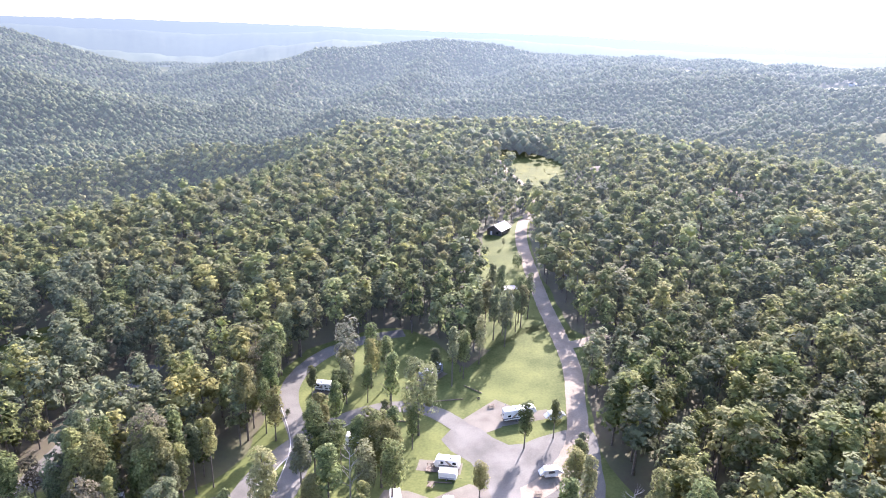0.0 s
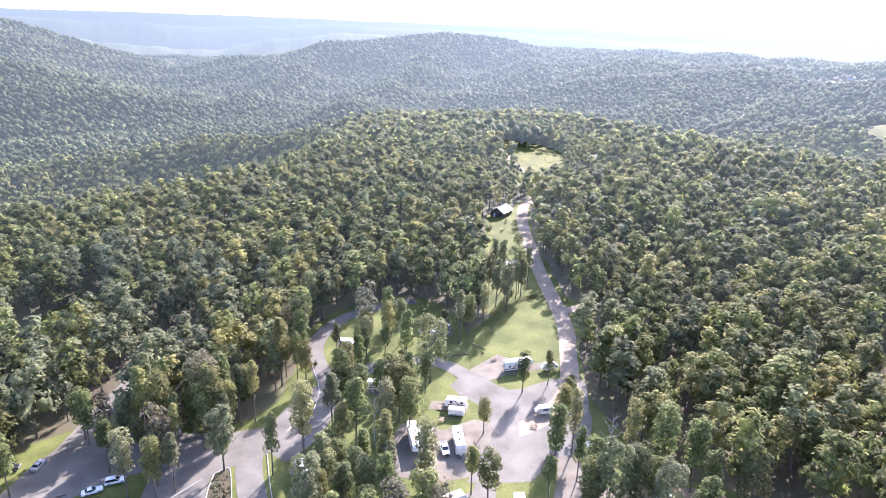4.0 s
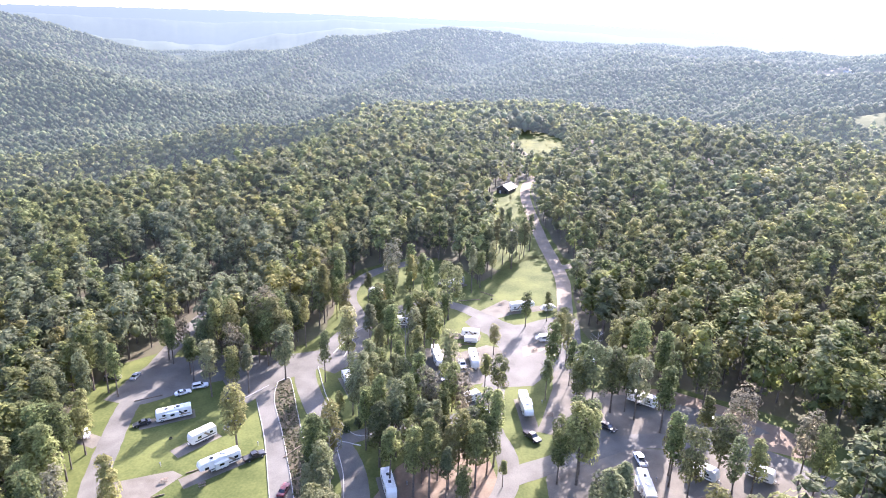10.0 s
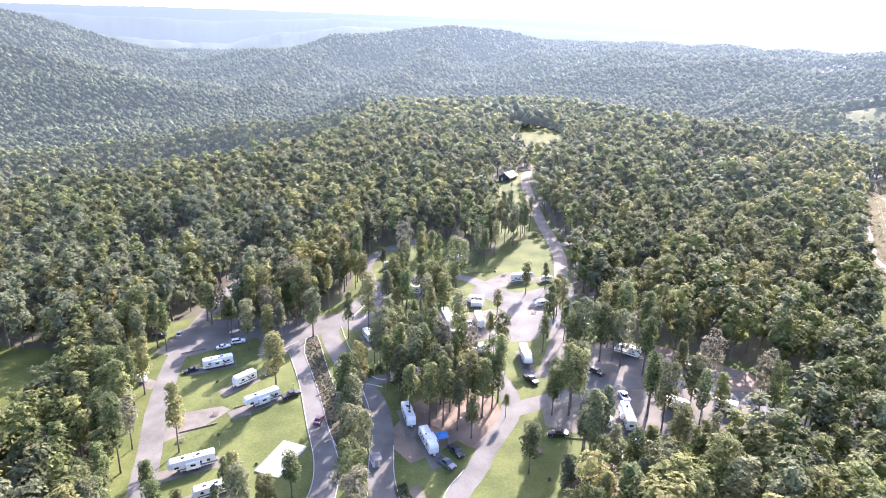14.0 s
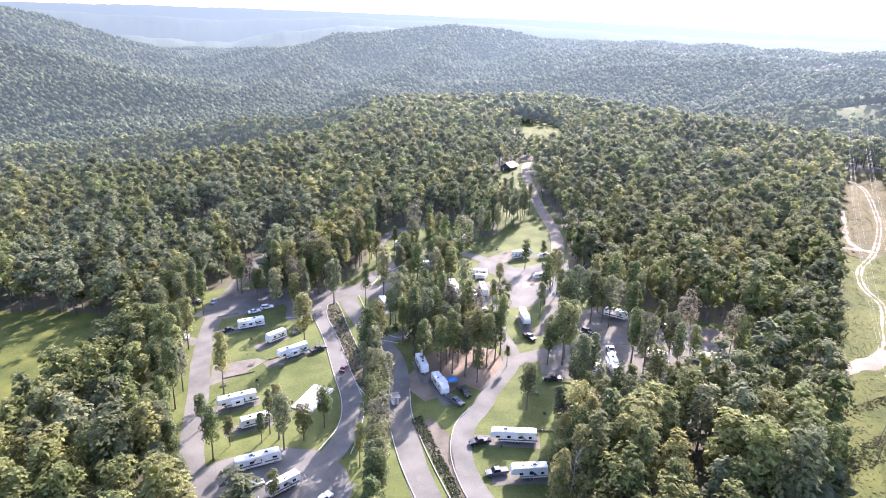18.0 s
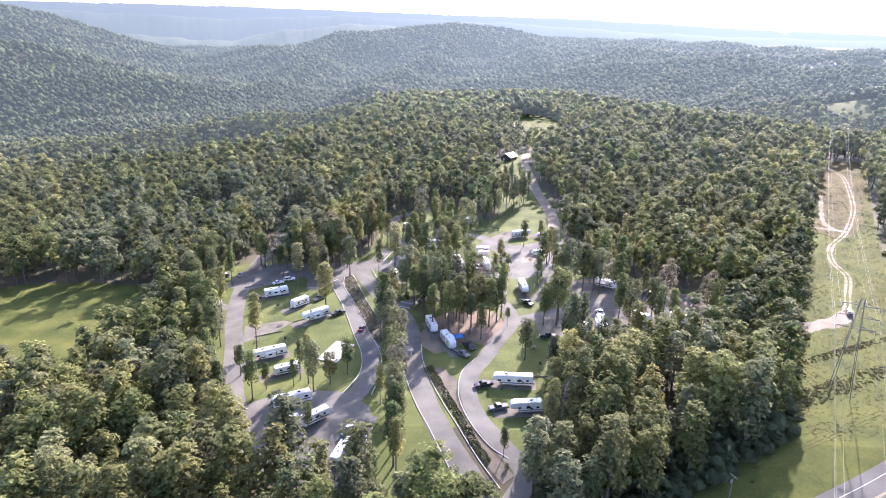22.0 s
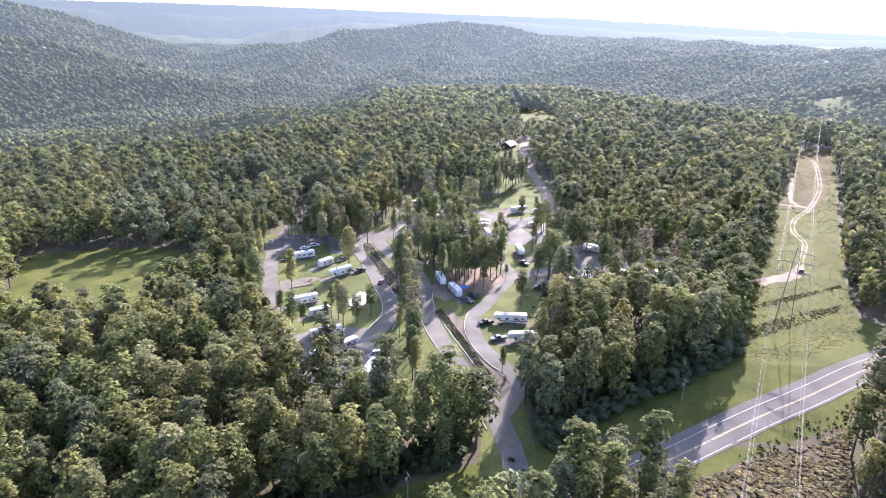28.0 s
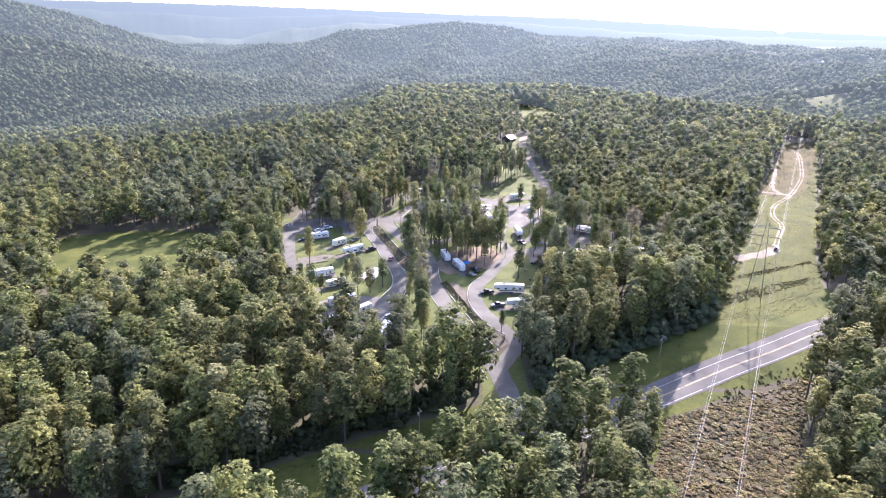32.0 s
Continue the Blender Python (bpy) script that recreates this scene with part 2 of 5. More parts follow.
PAINTS = {k: material(k + "_car_paint", c, tuple(v * 1.12 + 0.004 for v in c), 1.5, 0.28, spec=0.6) for k, c in
          {"white": (0.66, 0.66, 0.65), "black": (0.018, 0.019, 0.021), "silver": (0.34, 0.35, 0.36), "red": (0.11, 0.016, 0.016), "grey": (0.11, 0.115, 0.12), "blue": (0.03, 0.055, 0.11)}.items()}


# ---- geometry helpers ----
def link_mesh(name, verts, faces, mats, parent=None, smooth=False):
    """A mesh object from arrays: faces is an (n, 3) or (n, 4) array or a list."""
    me = bpy.data.meshes.new(name)
    if isinstance(faces, np.ndarray):
        k = faces.shape[1]
        me.vertices.add(len(verts))
        me.vertices.foreach_set("co", np.asarray(verts, np.float32).ravel())
        me.loops.add(faces.size)
        me.loops.foreach_set("vertex_index", faces.astype(np.int32).ravel())
        me.polygons.add(len(faces))
        me.polygons.foreach_set("loop_start", np.arange(0, faces.size, k, dtype=np.int32))
        me.update(calc_edges=True)
    else:
        me.from_pydata([tuple(v) for v in verts], [], faces)
        me.update()
    for m in mats if isinstance(mats, (list, tuple)) else [mats]:
        me.materials.append(m)
    if smooth:
        me.polygons.foreach_set("use_smooth", np.ones(len(me.polygons), bool))
    ob = new(name, me)
    if parent:
        ob.parent = parent
    return ob


def part(name, bm, mat, parent=None, label=""):
    """One bmesh as one object under a thing or a part."""
    me = bpy.data.meshes.new(name)
    bm.normal_update()
    bm.to_mesh(me)
    bm.free()
    me.materials.append(mat)
    ob = new(name, me)
    ob.parent = parent
    return tagged(ob, label)


def empty(name, label, category, group="", at=None):
    e = new(name)
    e.empty_display_size = 0.2
    if at is not None:
        e.matrix_world = at
    return tagged(e, label, category, group)


def box(sx, sy, sz, at=(0, 0, 0), bevel=0.0, taper=(1, 1), seg=1, bm=None):
    """A box on its base centre, its top drawn in by taper, its edges bevelled."""
    own = bm is None
    b = bmesh.new()
    bmesh.ops.create_cube(b, size=1)
    for v in b.verts:
        k = (taper if v.co.z > 0 else (1, 1))
        v.co = Vector((v.co.x * sx * k[0], v.co.y * sy * k[1], (v.co.z + 0.5) * sz))
    if bevel:
        bmesh.ops.bevel(b, geom=b.edges[:], offset=bevel, segments=seg, affect="EDGES")
    bmesh.ops.translate(b, verts=b.verts[:], vec=at)
    if own:
        return b
    me = bpy.data.meshes.new("tmp")
    b.to_mesh(me)
    b.free()
    bm.from_mesh(me)
    bpy.data.meshes.remove(me)
    return bm


def prism(profile, width, bevel=0.0, seg=2):
    """A side profile in (x, z) drawn across y, centred, with soft edges."""
    b = bmesh.new()
    lo = [b.verts.new((x, -width / 2, z)) for x, z in profile]
    hi = [b.verts.new((x, width / 2, z)) for x, z in profile]
    b.faces.new(lo)
    b.faces.new(hi[::-1])
    n = len(profile)
    for i in range(n):
        b.faces.new((lo[i], hi[i], hi[(i + 1) % n], lo[(i + 1) % n]))
    bmesh.ops.recalc_face_normals(b, faces=b.faces[:])
    if bevel:
        bmesh.ops.bevel(b, geom=b.edges[:], offset=bevel, segments=seg, affect="EDGES", clamp_overlap=True)
    return b


def tube(points, radii, sides=6, bm=None):
    """A tapered tube along points."""
    b = bm or bmesh.new()
    rings = []
    for i, p in enumerate(points):
        p = Vector(p)
        d = (Vector(points[min(i + 1, len(points) - 1)]) - Vector(points[max(i - 1, 0)])).normalized()
        a = d.cross(Vector((0.31, 0.93, 0.17))).normalized()
        c = d.cross(a)
        r = radii[i] if isinstance(radii, (list, tuple)) else radii
        rings.append([b.verts.new(p + r * (math.cos(2 * math.pi * k / sides) * a + math.sin(2 * math.pi * k / sides) * c)) for k in range(sides)])
    for u, v in zip(rings, rings[1:]):
        for k in range(sides):
            b.faces.new((u[k], u[(k + 1) % sides], v[(k + 1) % sides], v[k]))
    b.faces.new(rings[0][::-1])
    b.faces.new(rings[-1])
    return b


def wheel_parts(parent, x, y, r, w):
    b = bmesh.new()
    bmesh.ops.create_cone(b, cap_ends=True, segments=14, radius1=r, radius2=r, depth=w, matrix=Matrix.Translation((x, y, r)) @ Matrix.Rotation(radians(90), 4, "X"))
    bmesh.ops.bevel(b, geom=[e for e in b.edges if len(e.link_faces) == 2 and any(len(f.verts) > 4 for f in e.link_faces)], offset=w * 0.15, segments=1, affect="EDGES")
    wheel = part("wheel", b, RUBBER, parent)
    b = bmesh.new()
    s = math.copysign(1, y)
    bmesh.ops.create_cone(b, cap_ends=True, segments=10, radius1=r * 0.6, radius2=r * 0.45, depth=0.05, matrix=Matrix.Translation((x, y + s * (w / 2 + 0.012), r)) @ Matrix.Rotation(radians(-90 * s), 4, "X"))
    part("rim", b, STEEL, wheel)


# ---- the lie of the land ----
def sstep(a, b, v):
    t = np.clip((v - a) / (b - a), 0.0, 1.0)
    return t * t * (3 - 2 * t)


def bump(x, y, cx, cy, sx, sy, turn=0.0):
    c, s = np.cos(turn), np.sin(turn)
    u, v = (x - cx) * c + (y - cy) * s, -(x - cx) * s + (y - cy) * c
    return np.exp(-(u / sx) ** 2 - (v / sy) ** 2)


# crests of the hills round the camp: the line of each in plan with its heights, then the reach of its slopes
CRESTS = [
    ([(-1802, 1600, 182), (-1539, 1772, 115), (-1454, 1898, 88), (-1351, 2027, 45), (-1266, 2192, -13), (-1223, 2271, -46)], 420),
    ([(-1275, 1066, 66), (-1047, 1141, 35), (-888, 1172, 12), (-769, 1175, -7), (-663, 1153, -30), (-577, 1106, -48), (-532, 1050, -64)], 330),
    ([(-1052, 1853, -55), (-933, 1966, -9), (-834, 2060, 23), (-625, 2231, 61), (-446, 2373, 90), (-236, 2501, 117), (-29, 2561, 103), (108, 2609, 77), (274, 2698, 64)], 320),
    ([(-625, 2231, 57), (-606, 1664, -11), (-577, 1313, -44), (-543, 1077, -63)], 90),
    ([(-236, 2501, 109), (-258, 1896, 27), (-299, 1536, -16), (-316, 1226, -35)], 130),
    ([(40, 2561, 79), (87, 2009, 35), (109, 1608, 2), (26, 1311, -22)], 140),
    ([(289, 2243, 51), (312, 1684, 27), (222, 1344, -5), (137, 1103, -17)], 120),
    ([(275, 2697, 60), (366, 1928, 59), (381, 1476, 50), (481, 1344, 44), (585, 1191, 35), (766, 1030, 41)], 330),
    ([(560, 2400, 70), (700, 1800, 66), (1000, 1500, 70), (1500, 1400, 90)], 700),
    ([(381, 1476, 47), (301, 1176, 20), (227, 957, 0)], 90),
    ([(491, 1319, 41), (413, 1050, 22), (321, 891, 3)], 90),
    ([(650, 807, 66), (500, 816, 40), (410, 815, 19), (334, 781, 0), (281, 746, -21)], 170),
    ([(-60, 690, 6), (-148, 709, 5), (-235, 731, -19), (-359, 743, -28), (-435, 708, -40), (-505, 634, -46), (-576, 531, -46), (-591, 406, -44)], 78),
]


def crest_height(x, y, line, reach, base):
    """Height of one hill: its crest at the nearest place, falling away to the valley floor."""
    near, top = np.full(x.shape, 1e12), np.zeros(x.shape)
    for (x0, y0, z0), (x1, y1, z1) in zip(line, line[1:]):
        ux, uy = x1 - x0, y1 - y0
        s = np.clip(((x - x0) * ux + (y - y0) * uy) / (ux * ux + uy * uy), 0, 1)
        d = (x - x0 - s * ux) ** 2 + (y - y0 - s * uy) ** 2
        top = np.where(d < near, z0 + s * (z1 - z0), top)
        near = np.minimum(near, d)
    return base + (top - base) * np.exp(-(near / reach ** 2) ** 0.75)


def ground(x, y):
    x, y = np.asarray(x, float), np.asarray(y, float)
    mid = np.interp(y, (-480, -144, -72, -36, 0, 72, 144, 216, 318, 408, 540, 610, 690, 744, 864, 1080, 1320),
                       (-21.6, -14.4, -11.4, -8.4, -3.1, -0.5, 0.2, 3.0, 9.8, 10.2, 13.0, 13.0, 8.0, 6.0, -9.6, -60.0, -74.0))
    # the whole ridge leans a little to the west
    mid = mid + 0.0454 * np.clip(x, -460, 420)
    base = np.interp(x, (-700, -300, 150, 700), (-100, -100, -62, -30)) + np.clip(np.hypot(x, y) - 1300, 0, 2500) * 0.03
    folds = 12 * np.sin(x * 0.0135 + 1.3 * np.sin(y * 0.0085)) * np.cos(y * 0.014 - x * 0.006) * sstep(700, 1300, np.hypot(x, y))
    hills = np.stack([crest_height(x, y, line, reach, base) for line, reach in CRESTS])
    soft = 9.0
    top = hills.max(0)
    far = top + soft * np.log(np.exp((hills - top) / soft).sum(0)) - soft * math.log(3.0) + folds
    left = np.interp(y, (-240, 200, 240, 262, 300, 340, 400, 480, 720, 960), (-430, -420, -350, -272, -215, -175, -146, -126, -120, -110))
    brow = np.interp(y, (300, 340, 400, 470, 520, 600, 700), (330, 225, 205, 165, 120, 70, 40))
    w = sstep(0, 1, 1 + (x - left) / np.interp(y, (200, 300), (300, 170))) * (1 - sstep(0, 1, (x - brow) / np.interp(y, (300, 400), (320, 200))))
    w = w * (1 - sstep(744, 1200, y))
    return mid * w + far * (1 - w) + 12 * bump(x, y, 132, 380, 26, 20) + 11 * bump(x, y, 67, 452, 20, 18)


def gz(x, y):
    return float(ground(x, y))


def inside(poly, x, y):
    """Which of the points lie in the polygon."""
    x, y = np.asarray(x, float), np.asarray(y, float)
    hit = np.zeros(x.shape, bool)
    n = len(poly)
    for i in range(n):
        (x1, y1), (x2, y2) = poly[i], poly[(i + 1) % n]
        if y1 != y2:
            hit ^= ((y1 > y) != (y2 > y)) & (x < (x2 - x1) * (y - y1) / (y2 - y1) + x1)
    return hit


def curve(points, step=2.0):
    """A smooth line through points, resampled evenly."""
    p = [np.array(q, float) for q in points]
    p = [2 * p[0] - p[1]] + p + [2 * p[-1] - p[-2]]
    out = []
    for i in range(1, len(p) - 2):
        n = max(2, int(np.linalg.norm(p[i + 1] - p[i]) / step))
        for k in range(n):
            t = k / n
            out.append(0.5 * (2 * p[i] + (p[i + 1] - p[i - 1]) * t + (2 * p[i - 1] - 5 * p[i] + 4 * p[i + 1] - p[i + 2]) * t * t
                              + (3 * p[i] - p[i - 1] - 3 * p[i + 1] + p[i + 2]) * t ** 3))
    out.append(p[-2])
    return np.array(out)


def sides_of(line):
    d = np.gradient(line, axis=0)
    d /= np.linalg.norm(d, axis=1)[:, None]
    return np.stack([-d[:, 1], d[:, 0]], 1)


def ribbon(name, points, width, mat, lift, label="", shift=0.0, ragged=0.0, step=2.0, thick=0.0):
    """A strip that lies on the ground along a line; thick gives it upright sides."""
    line = curve(points, step)
    nrm = sides_of(line)
    rr = random.Random(len(points) * 7 + int(abs(points[0][0])))
    w = np.array([width / 2 + rr.uniform(-ragged, ragged) for _ in line])
    cols = [line + nrm * (shift + k * w)[:, None] for k in (1.0, 0.5, 0.0, -0.5, -1.0)] if width > 1.5 else [line + nrm * (shift + k * w)[:, None] for k in (1.0, -1.0)]
    if thick:
        cols = [cols[0]] + cols + [cols[-1]]
    n, k = len(line), len(cols)
    v = np.zeros((k, n, 3))
    for i, c in enumerate(cols):
        v[i, :, :2] = c
        v[i, :, 2] = ground(c[:, 0], c[:, 1]) + lift
    if thick:
        v[0, :, 2] -= thick
        v[-1, :, 2] -= thick
    idx = np.arange(k * n).reshape(k, n)
    f = np.stack([idx[:-1, :-1], idx[1:, :-1], idx[1:, 1:], idx[:-1, 1:]], -1).reshape(-1, 4)
    ob = link_mesh(name, v.reshape(-1, 3), f, mat)
    return tagged(ob, label, "", "", "structure")


def sheet(name, poly, mat, lift, label="", wobble=0.0):
    """A flat cover on the ground inside a polygon, cut where the slope changes."""
    pts = curve(list(poly) + [poly[0]], 5.0)[:-1] if wobble else np.array(poly, float)
    if wobble:
        rr = random.Random(len(poly))
        pts = pts + np.array([[rr.uniform(-wobble, wobble), rr.uniform(-wobble, wobble)] for _ in pts])
    b = bmesh.new()
    b.faces.new([b.verts.new((x, y, 0)) for x, y in pts])
    bmesh.ops.triangulate(b, faces=b.faces[:])
    lo, hi = pts[:, 1].min(), pts[:, 1].max()
    gap = 6 if hi - lo < 200 else 12
    for yy in range(int(lo // gap) * gap, int(hi) + gap, gap):
        bmesh.ops.bisect_plane(b, geom=b.verts[:] + b.edges[:] + b.faces[:], plane_co=(0, yy, 0), plane_no=(0, 1, 0))
    if pts[:, 0].max() > 250 or hi > 340 or pts[:, 0].min() < -280:
        for xx in range(int(pts[:, 0].min() // 8) * 8, int(pts[:, 0].max()) + 8, 8):
            bmesh.ops.bisect_plane(b, geom=b.verts[:] + b.edges[:] + b.faces[:], plane_co=(xx, 0, 0), plane_no=(1, 0, 0))
    co = np.array([v.co[:] for v in b.verts])
    for v, z in zip(b.verts, ground(co[:, 0], co[:, 1])):
        v.co.z = z + lift
    bmesh.ops.recalc_face_normals(b, faces=b.faces[:])
    if sum(f.normal.z for f in b.faces) < 0:
        bmesh.ops.reverse_faces(b, faces=b.faces[:])
    ob = part(name, b, mat)
    return tagged(ob, label, "", "", "structure")


def stretch(lo, hi, dense_lo, dense_hi, step, grow):
    """Grid lines, even in the middle and growing outwards."""
    mid = list(np.arange(dense_lo, dense_hi + 0.01, step))
    s, v = step, dense_hi
    while v < hi:
        s *= grow
        v += s
        mid.append(v)
    s, v, low = step, dense_lo, []
    while v > lo:
        s *= grow
        v -= s
        low.append(v)
    return np.array(low[::-1] + mid)


gx, gy = stretch(-5000, 5000, -240, 240, 5.0, 1.035), stretch(-700, 5000, -240, 540, 5.0, 1.035)
X, Y = np.meshgrid(gx, gy)
idx = np.arange(X.size).reshape(X.shape)
soil = link_mesh("ground", np.stack([X, Y, ground(X, Y)], -1).reshape(-1, 3),
                 np.stack([idx[:-1, :-1], idx[:-1, 1:], idx[1:, 1:], idx[1:, :-1]], -1).reshape(-1, 4), SOIL, smooth=True)
tagged(soil, "wooded ridge ground under leaf litter and grass", "ground", "", "structure")

# ---- open ground: where no forest grows ----
CAMP = [(-122, 56), (-130, 100), (-124, 116), (-112, 124), (-78, 125), (-68, 140), (-69.5, 166), (-71, 188), (-63, 205), (-40, 218), (-24, 208), (-12, 190), (-4, 205), (12, 222), (30, 214), (27, 190), (26, 150), (34, 128), (38, 112),
        (50, 110), (76, 96), (88, 78), (76, 58), (50, 40), (36, 34), (22, 8), (11, -8), (8, -22), (-6, -30), (-14, -34), (-30, -34), (-44, -27), (-70, -17), (-88, 4), (-104, 36)]
ROADSIDE = [(26, 212), (20, 250), (16.5, 268), (12.5, 318), (13.5, 356), (6, 356), (3, 334), (-10, 328), (-10, 226), (-5, 203), (12, 218)]
TRAIL = [(8, 410), (18, 398), (30, 412), (40, 440), (46, 510), (30, 556), (6, 586), (-30, 606), (-38, 588), (-16, 540), (-4, 488), (6, 446)]
FIELD = [(-230, 74), (-200, 90), (-144, 86), (-131, 60), (-135, 24), (-148, 6), (-168, 0), (-188, 10), (-206, 34)]
HIGHLINE = [(-210, -174), (-130, -124), (-40, -68), (10, -40), (32, -24), (56, -8), (76, 6), (98, 66), (143, 166), (208, 303), (216, 322), (240, 322), (235, 304), (170, 148), (137, 68), (127, 36), (135, 22), (220, 70),
            (400, 150), (400, 134), (230, 56), (120, -8), (98, -22), (86, -50), (72, -82), (55, -130), (30, -130), (36, -82), (46, -48), (10, -70), (-30, -96), (-130, -152), (-210, -198)]
ENTRY = [(-12, -22), (6, -24), (9.5, -46), (2, -66), (-6, -60), (-6, -40)]
FARFIELD = [(416, 764), (432, 826), (458, 834), (482, 806), (466, 752), (440, 742)]
PLATEAU_FIELD = [(636, 1850), (668, 1858), (572, 1500), (538, 1490)]
VALLEY_FIELD = [(-1480, 2690), (-1400, 2720), (-1290, 2480), (-1230, 2150), (-1190, 2120), (-1330, 2480)]
FARMYARDS = [[(465, 1760), (475, 2030), (545, 2030), (495, 1760)], [(585, 1240), (655, 1470), (735, 1470), (640, 1230)], [(645, 1190), (735, 1410), (800, 1400), (690, 1180)], [(1010, 1960), (1160, 2300), (1235, 2300), (1060, 1960)]]
DIRTPATCH = [(122, 368), (142, 370), (140, 388), (122, 384)]
DIRTPATCH_2 = [(56, 442), (78, 444), (76, 460), (58, 458)]
YOUNG = [(-16, 352), (0, 336), (44, 340), (62, 430), (60, 540), (42, 540), (20, 390), (-4, 470), (-20, 470)]
YOUNG_BACK = [(-60, 590), (-30, 606), (8, 588), (36, 556), (50, 508), (74, 520), (74, 600), (-20, 690), (-74, 660)]
CLEARING = [(-172, 150), (-150, 165), (-152, 195), (-168, 215), (-182, 190)]
WESTLANE = [(-122, 116), (-122, 186), (-112, 186), (-112, 116)]
OPEN = [WESTLANE, DIRTPATCH_2, CAMP, ROADSIDE, TRAIL, FIELD, HIGHLINE, ENTRY, FARFIELD, DIRTPATCH, CLEARING]

sheet("lawn", CAMP, GRASS, 0.03, "sunlit mown grass between the camp roads", 0.8)
sheet("lawn", ROADSIDE, GRASS, 0.03, "mown grass beside the gravel road", 0.5)
sheet("meadow", TRAIL, MEADOW, 0.25, "rough grass clearing on the ridge", 1.0)
sheet("meadow", FIELD, MEADOW, 0.04, "broad green hay field with long tree shadows", 1.0)
sheet("meadow", HIGHLINE, MEADOW, 0.03, "rough grass under the power line", 0.0)
sheet("meadow", ENTRY, GRASS, 0.05, "grass at the camp entrance", 0.0)
sheet("meadow", FARFIELD, FARMEADOW, 0.8, "small yellow-green field far among trees")
sheet("meadow", PLATEAU_FIELD, FARMEADOW, 0.8, "small pale field on the far plateau")
sheet("meadow", VALLEY_FIELD, FARMEADOW, 0.8, "pale field on the far valley floor")
for yard in FARMYARDS:
    sheet("meadow", yard, FARMEADOW, 0.8, "grass round a far building")
sheet("meadow", CLEARING, MEADOW, 0.05, "sunny glade in the woods", 1.0)
sheet("bare_earth", DIRTPATCH, DIRT, 0.5, "pale bare earth clearing", 1.0)
sheet("bare_earth", DIRTPATCH_2, DIRT, 0.5, "pale bare earth clearing", 1.0)
sheet("dry_grass", [(150, 180), (172, 176), (234, 302), (238, 320), (217, 320), (208, 303)], DRYFIELD, 0.06, "dry tan grass in the power line clearing", 1.0)
sheet("bramble_ground", [(50, -50), (95, -28), (86, -50), (72, -82), (55, -130), (32, -130), (38, -82)], THICKET, 0.06, "brown bramble ground beside the highway", 0.6)
sheet("leaf_litter", [(-34, 50), (-24, 70), (-8, 74), (-2, 60), (-8, 46), (-14, 50), (-24, 40)], LITTER, 0.045, "brown leaf litter under the camp trees", 0.8)
sheet("leaf_litter", [(14, 40), (24, 42), (32, 24), (26, 8), (16, 14)], LITTER, 0.045, "brown leaf litter under the camp trees", 0.8)
sheet("road", [(-74, -12), (-78, 4), (-63, 15), (-46, 13), (-38, 2), (-37, -18), (-50, -25)], ASPHALT, 0.06, "worn asphalt parking place under trees", 0.5)
sheet("leaf_litter", [(-18, -4), (-9, 6), (-4, -6), (3, -17), (-2, -22), (-10, -14)], THICKET, 0.045, "bare mulch bed at the camp entrance", 0.3)

# ---- roads ----
CAMP_ROADS = {}
CAMP_ROADS["entry"] = ([(5, -60), (3, -46), (-2.5, -29), (-10, -16), (-17, -4), (-24.5, 13), (-30.5, 31), (-33.5, 46), (-37, 60), (-42, 70), (-49.5, 81), (-58, 95), (-65, 110), (-66, 122)], 6.6)
CAMP_ROADS["exit"] = ([(-52, -2), (-47, 10), (-44, 24), (-46, 37), (-52, 52), (-61, 73), (-71, 93), (-78, 106)], 6.4)
CAMP_ROADS["west"] = ([(-116, 186), (-117, 164), (-118, 140), (-117, 122), (-115, 102), (-111, 84), (-106, 68), (-101, 54), (-94, 38), (-86, 18), (-79, 4), (-68, -8), (-55, -13), (-43, -8), (-40, 4)], 6.4)
CAMP_ROADS["loop"] = ([(-1.5, -31), (2.2, -23), (4.6, -15), (-2, -5), (-8, 4), (-12, 16), (-12, 28), (-8, 38), (-5, 48), (0, 61), (0, 72), (-4, 84), (-4, 94), (-3, 110), (2, 126), (-1, 143), (-12, 158), (-24, 166), (-38, 164), (-52, 152), (-60, 138), (-63, 122)], 5.6)
CAMP_ROADS["east"] = ([(0, 64), (18, 74), (32, 81), (44, 82), (60, 80), (72, 72), (80, 62)], 6.5)
CAMP_ROADS["north"] = ([(0, 126), (12, 136), (20, 152), (22, 175), (22.5, 193), (20, 215), (16, 240), (12, 274), (8.5, 313), (10, 345), (12, 352)], 6.0)
CAMP_ROADS["cross"] = ([(-44, 76), (-30, 84), (-16, 88), (-4, 92)], 5.0)
CAMP_ROADS["spur"] = ([(21, 207), (28, 210), (37, 216)], 5.0)
CAMP_ROADS["upper"] = ([(-58, 112), (-53, 122), (-52, 134), (-54, 147), (-64, 167), (-66, 182), (-60, 198), (-47, 209), (-36, 214)], 6.0)
LIFT = {"entry": 0.10, "exit": 0.094, "west": 0.088, "loop": 0.106, "east": 0.082, "north": 0.09, "cross": 0.076, "spur": 0.084, "upper": 0.078}
for key, (pts, wide) in CAMP_ROADS.items():
    ribbon("road", pts, wide, ASPHALT if key not in ("north", "spur") else DIRT, LIFT[key], "worn grey camp road with dappled shade" if key != "north" else "pale gravel road along the ridge", ragged=0.12)
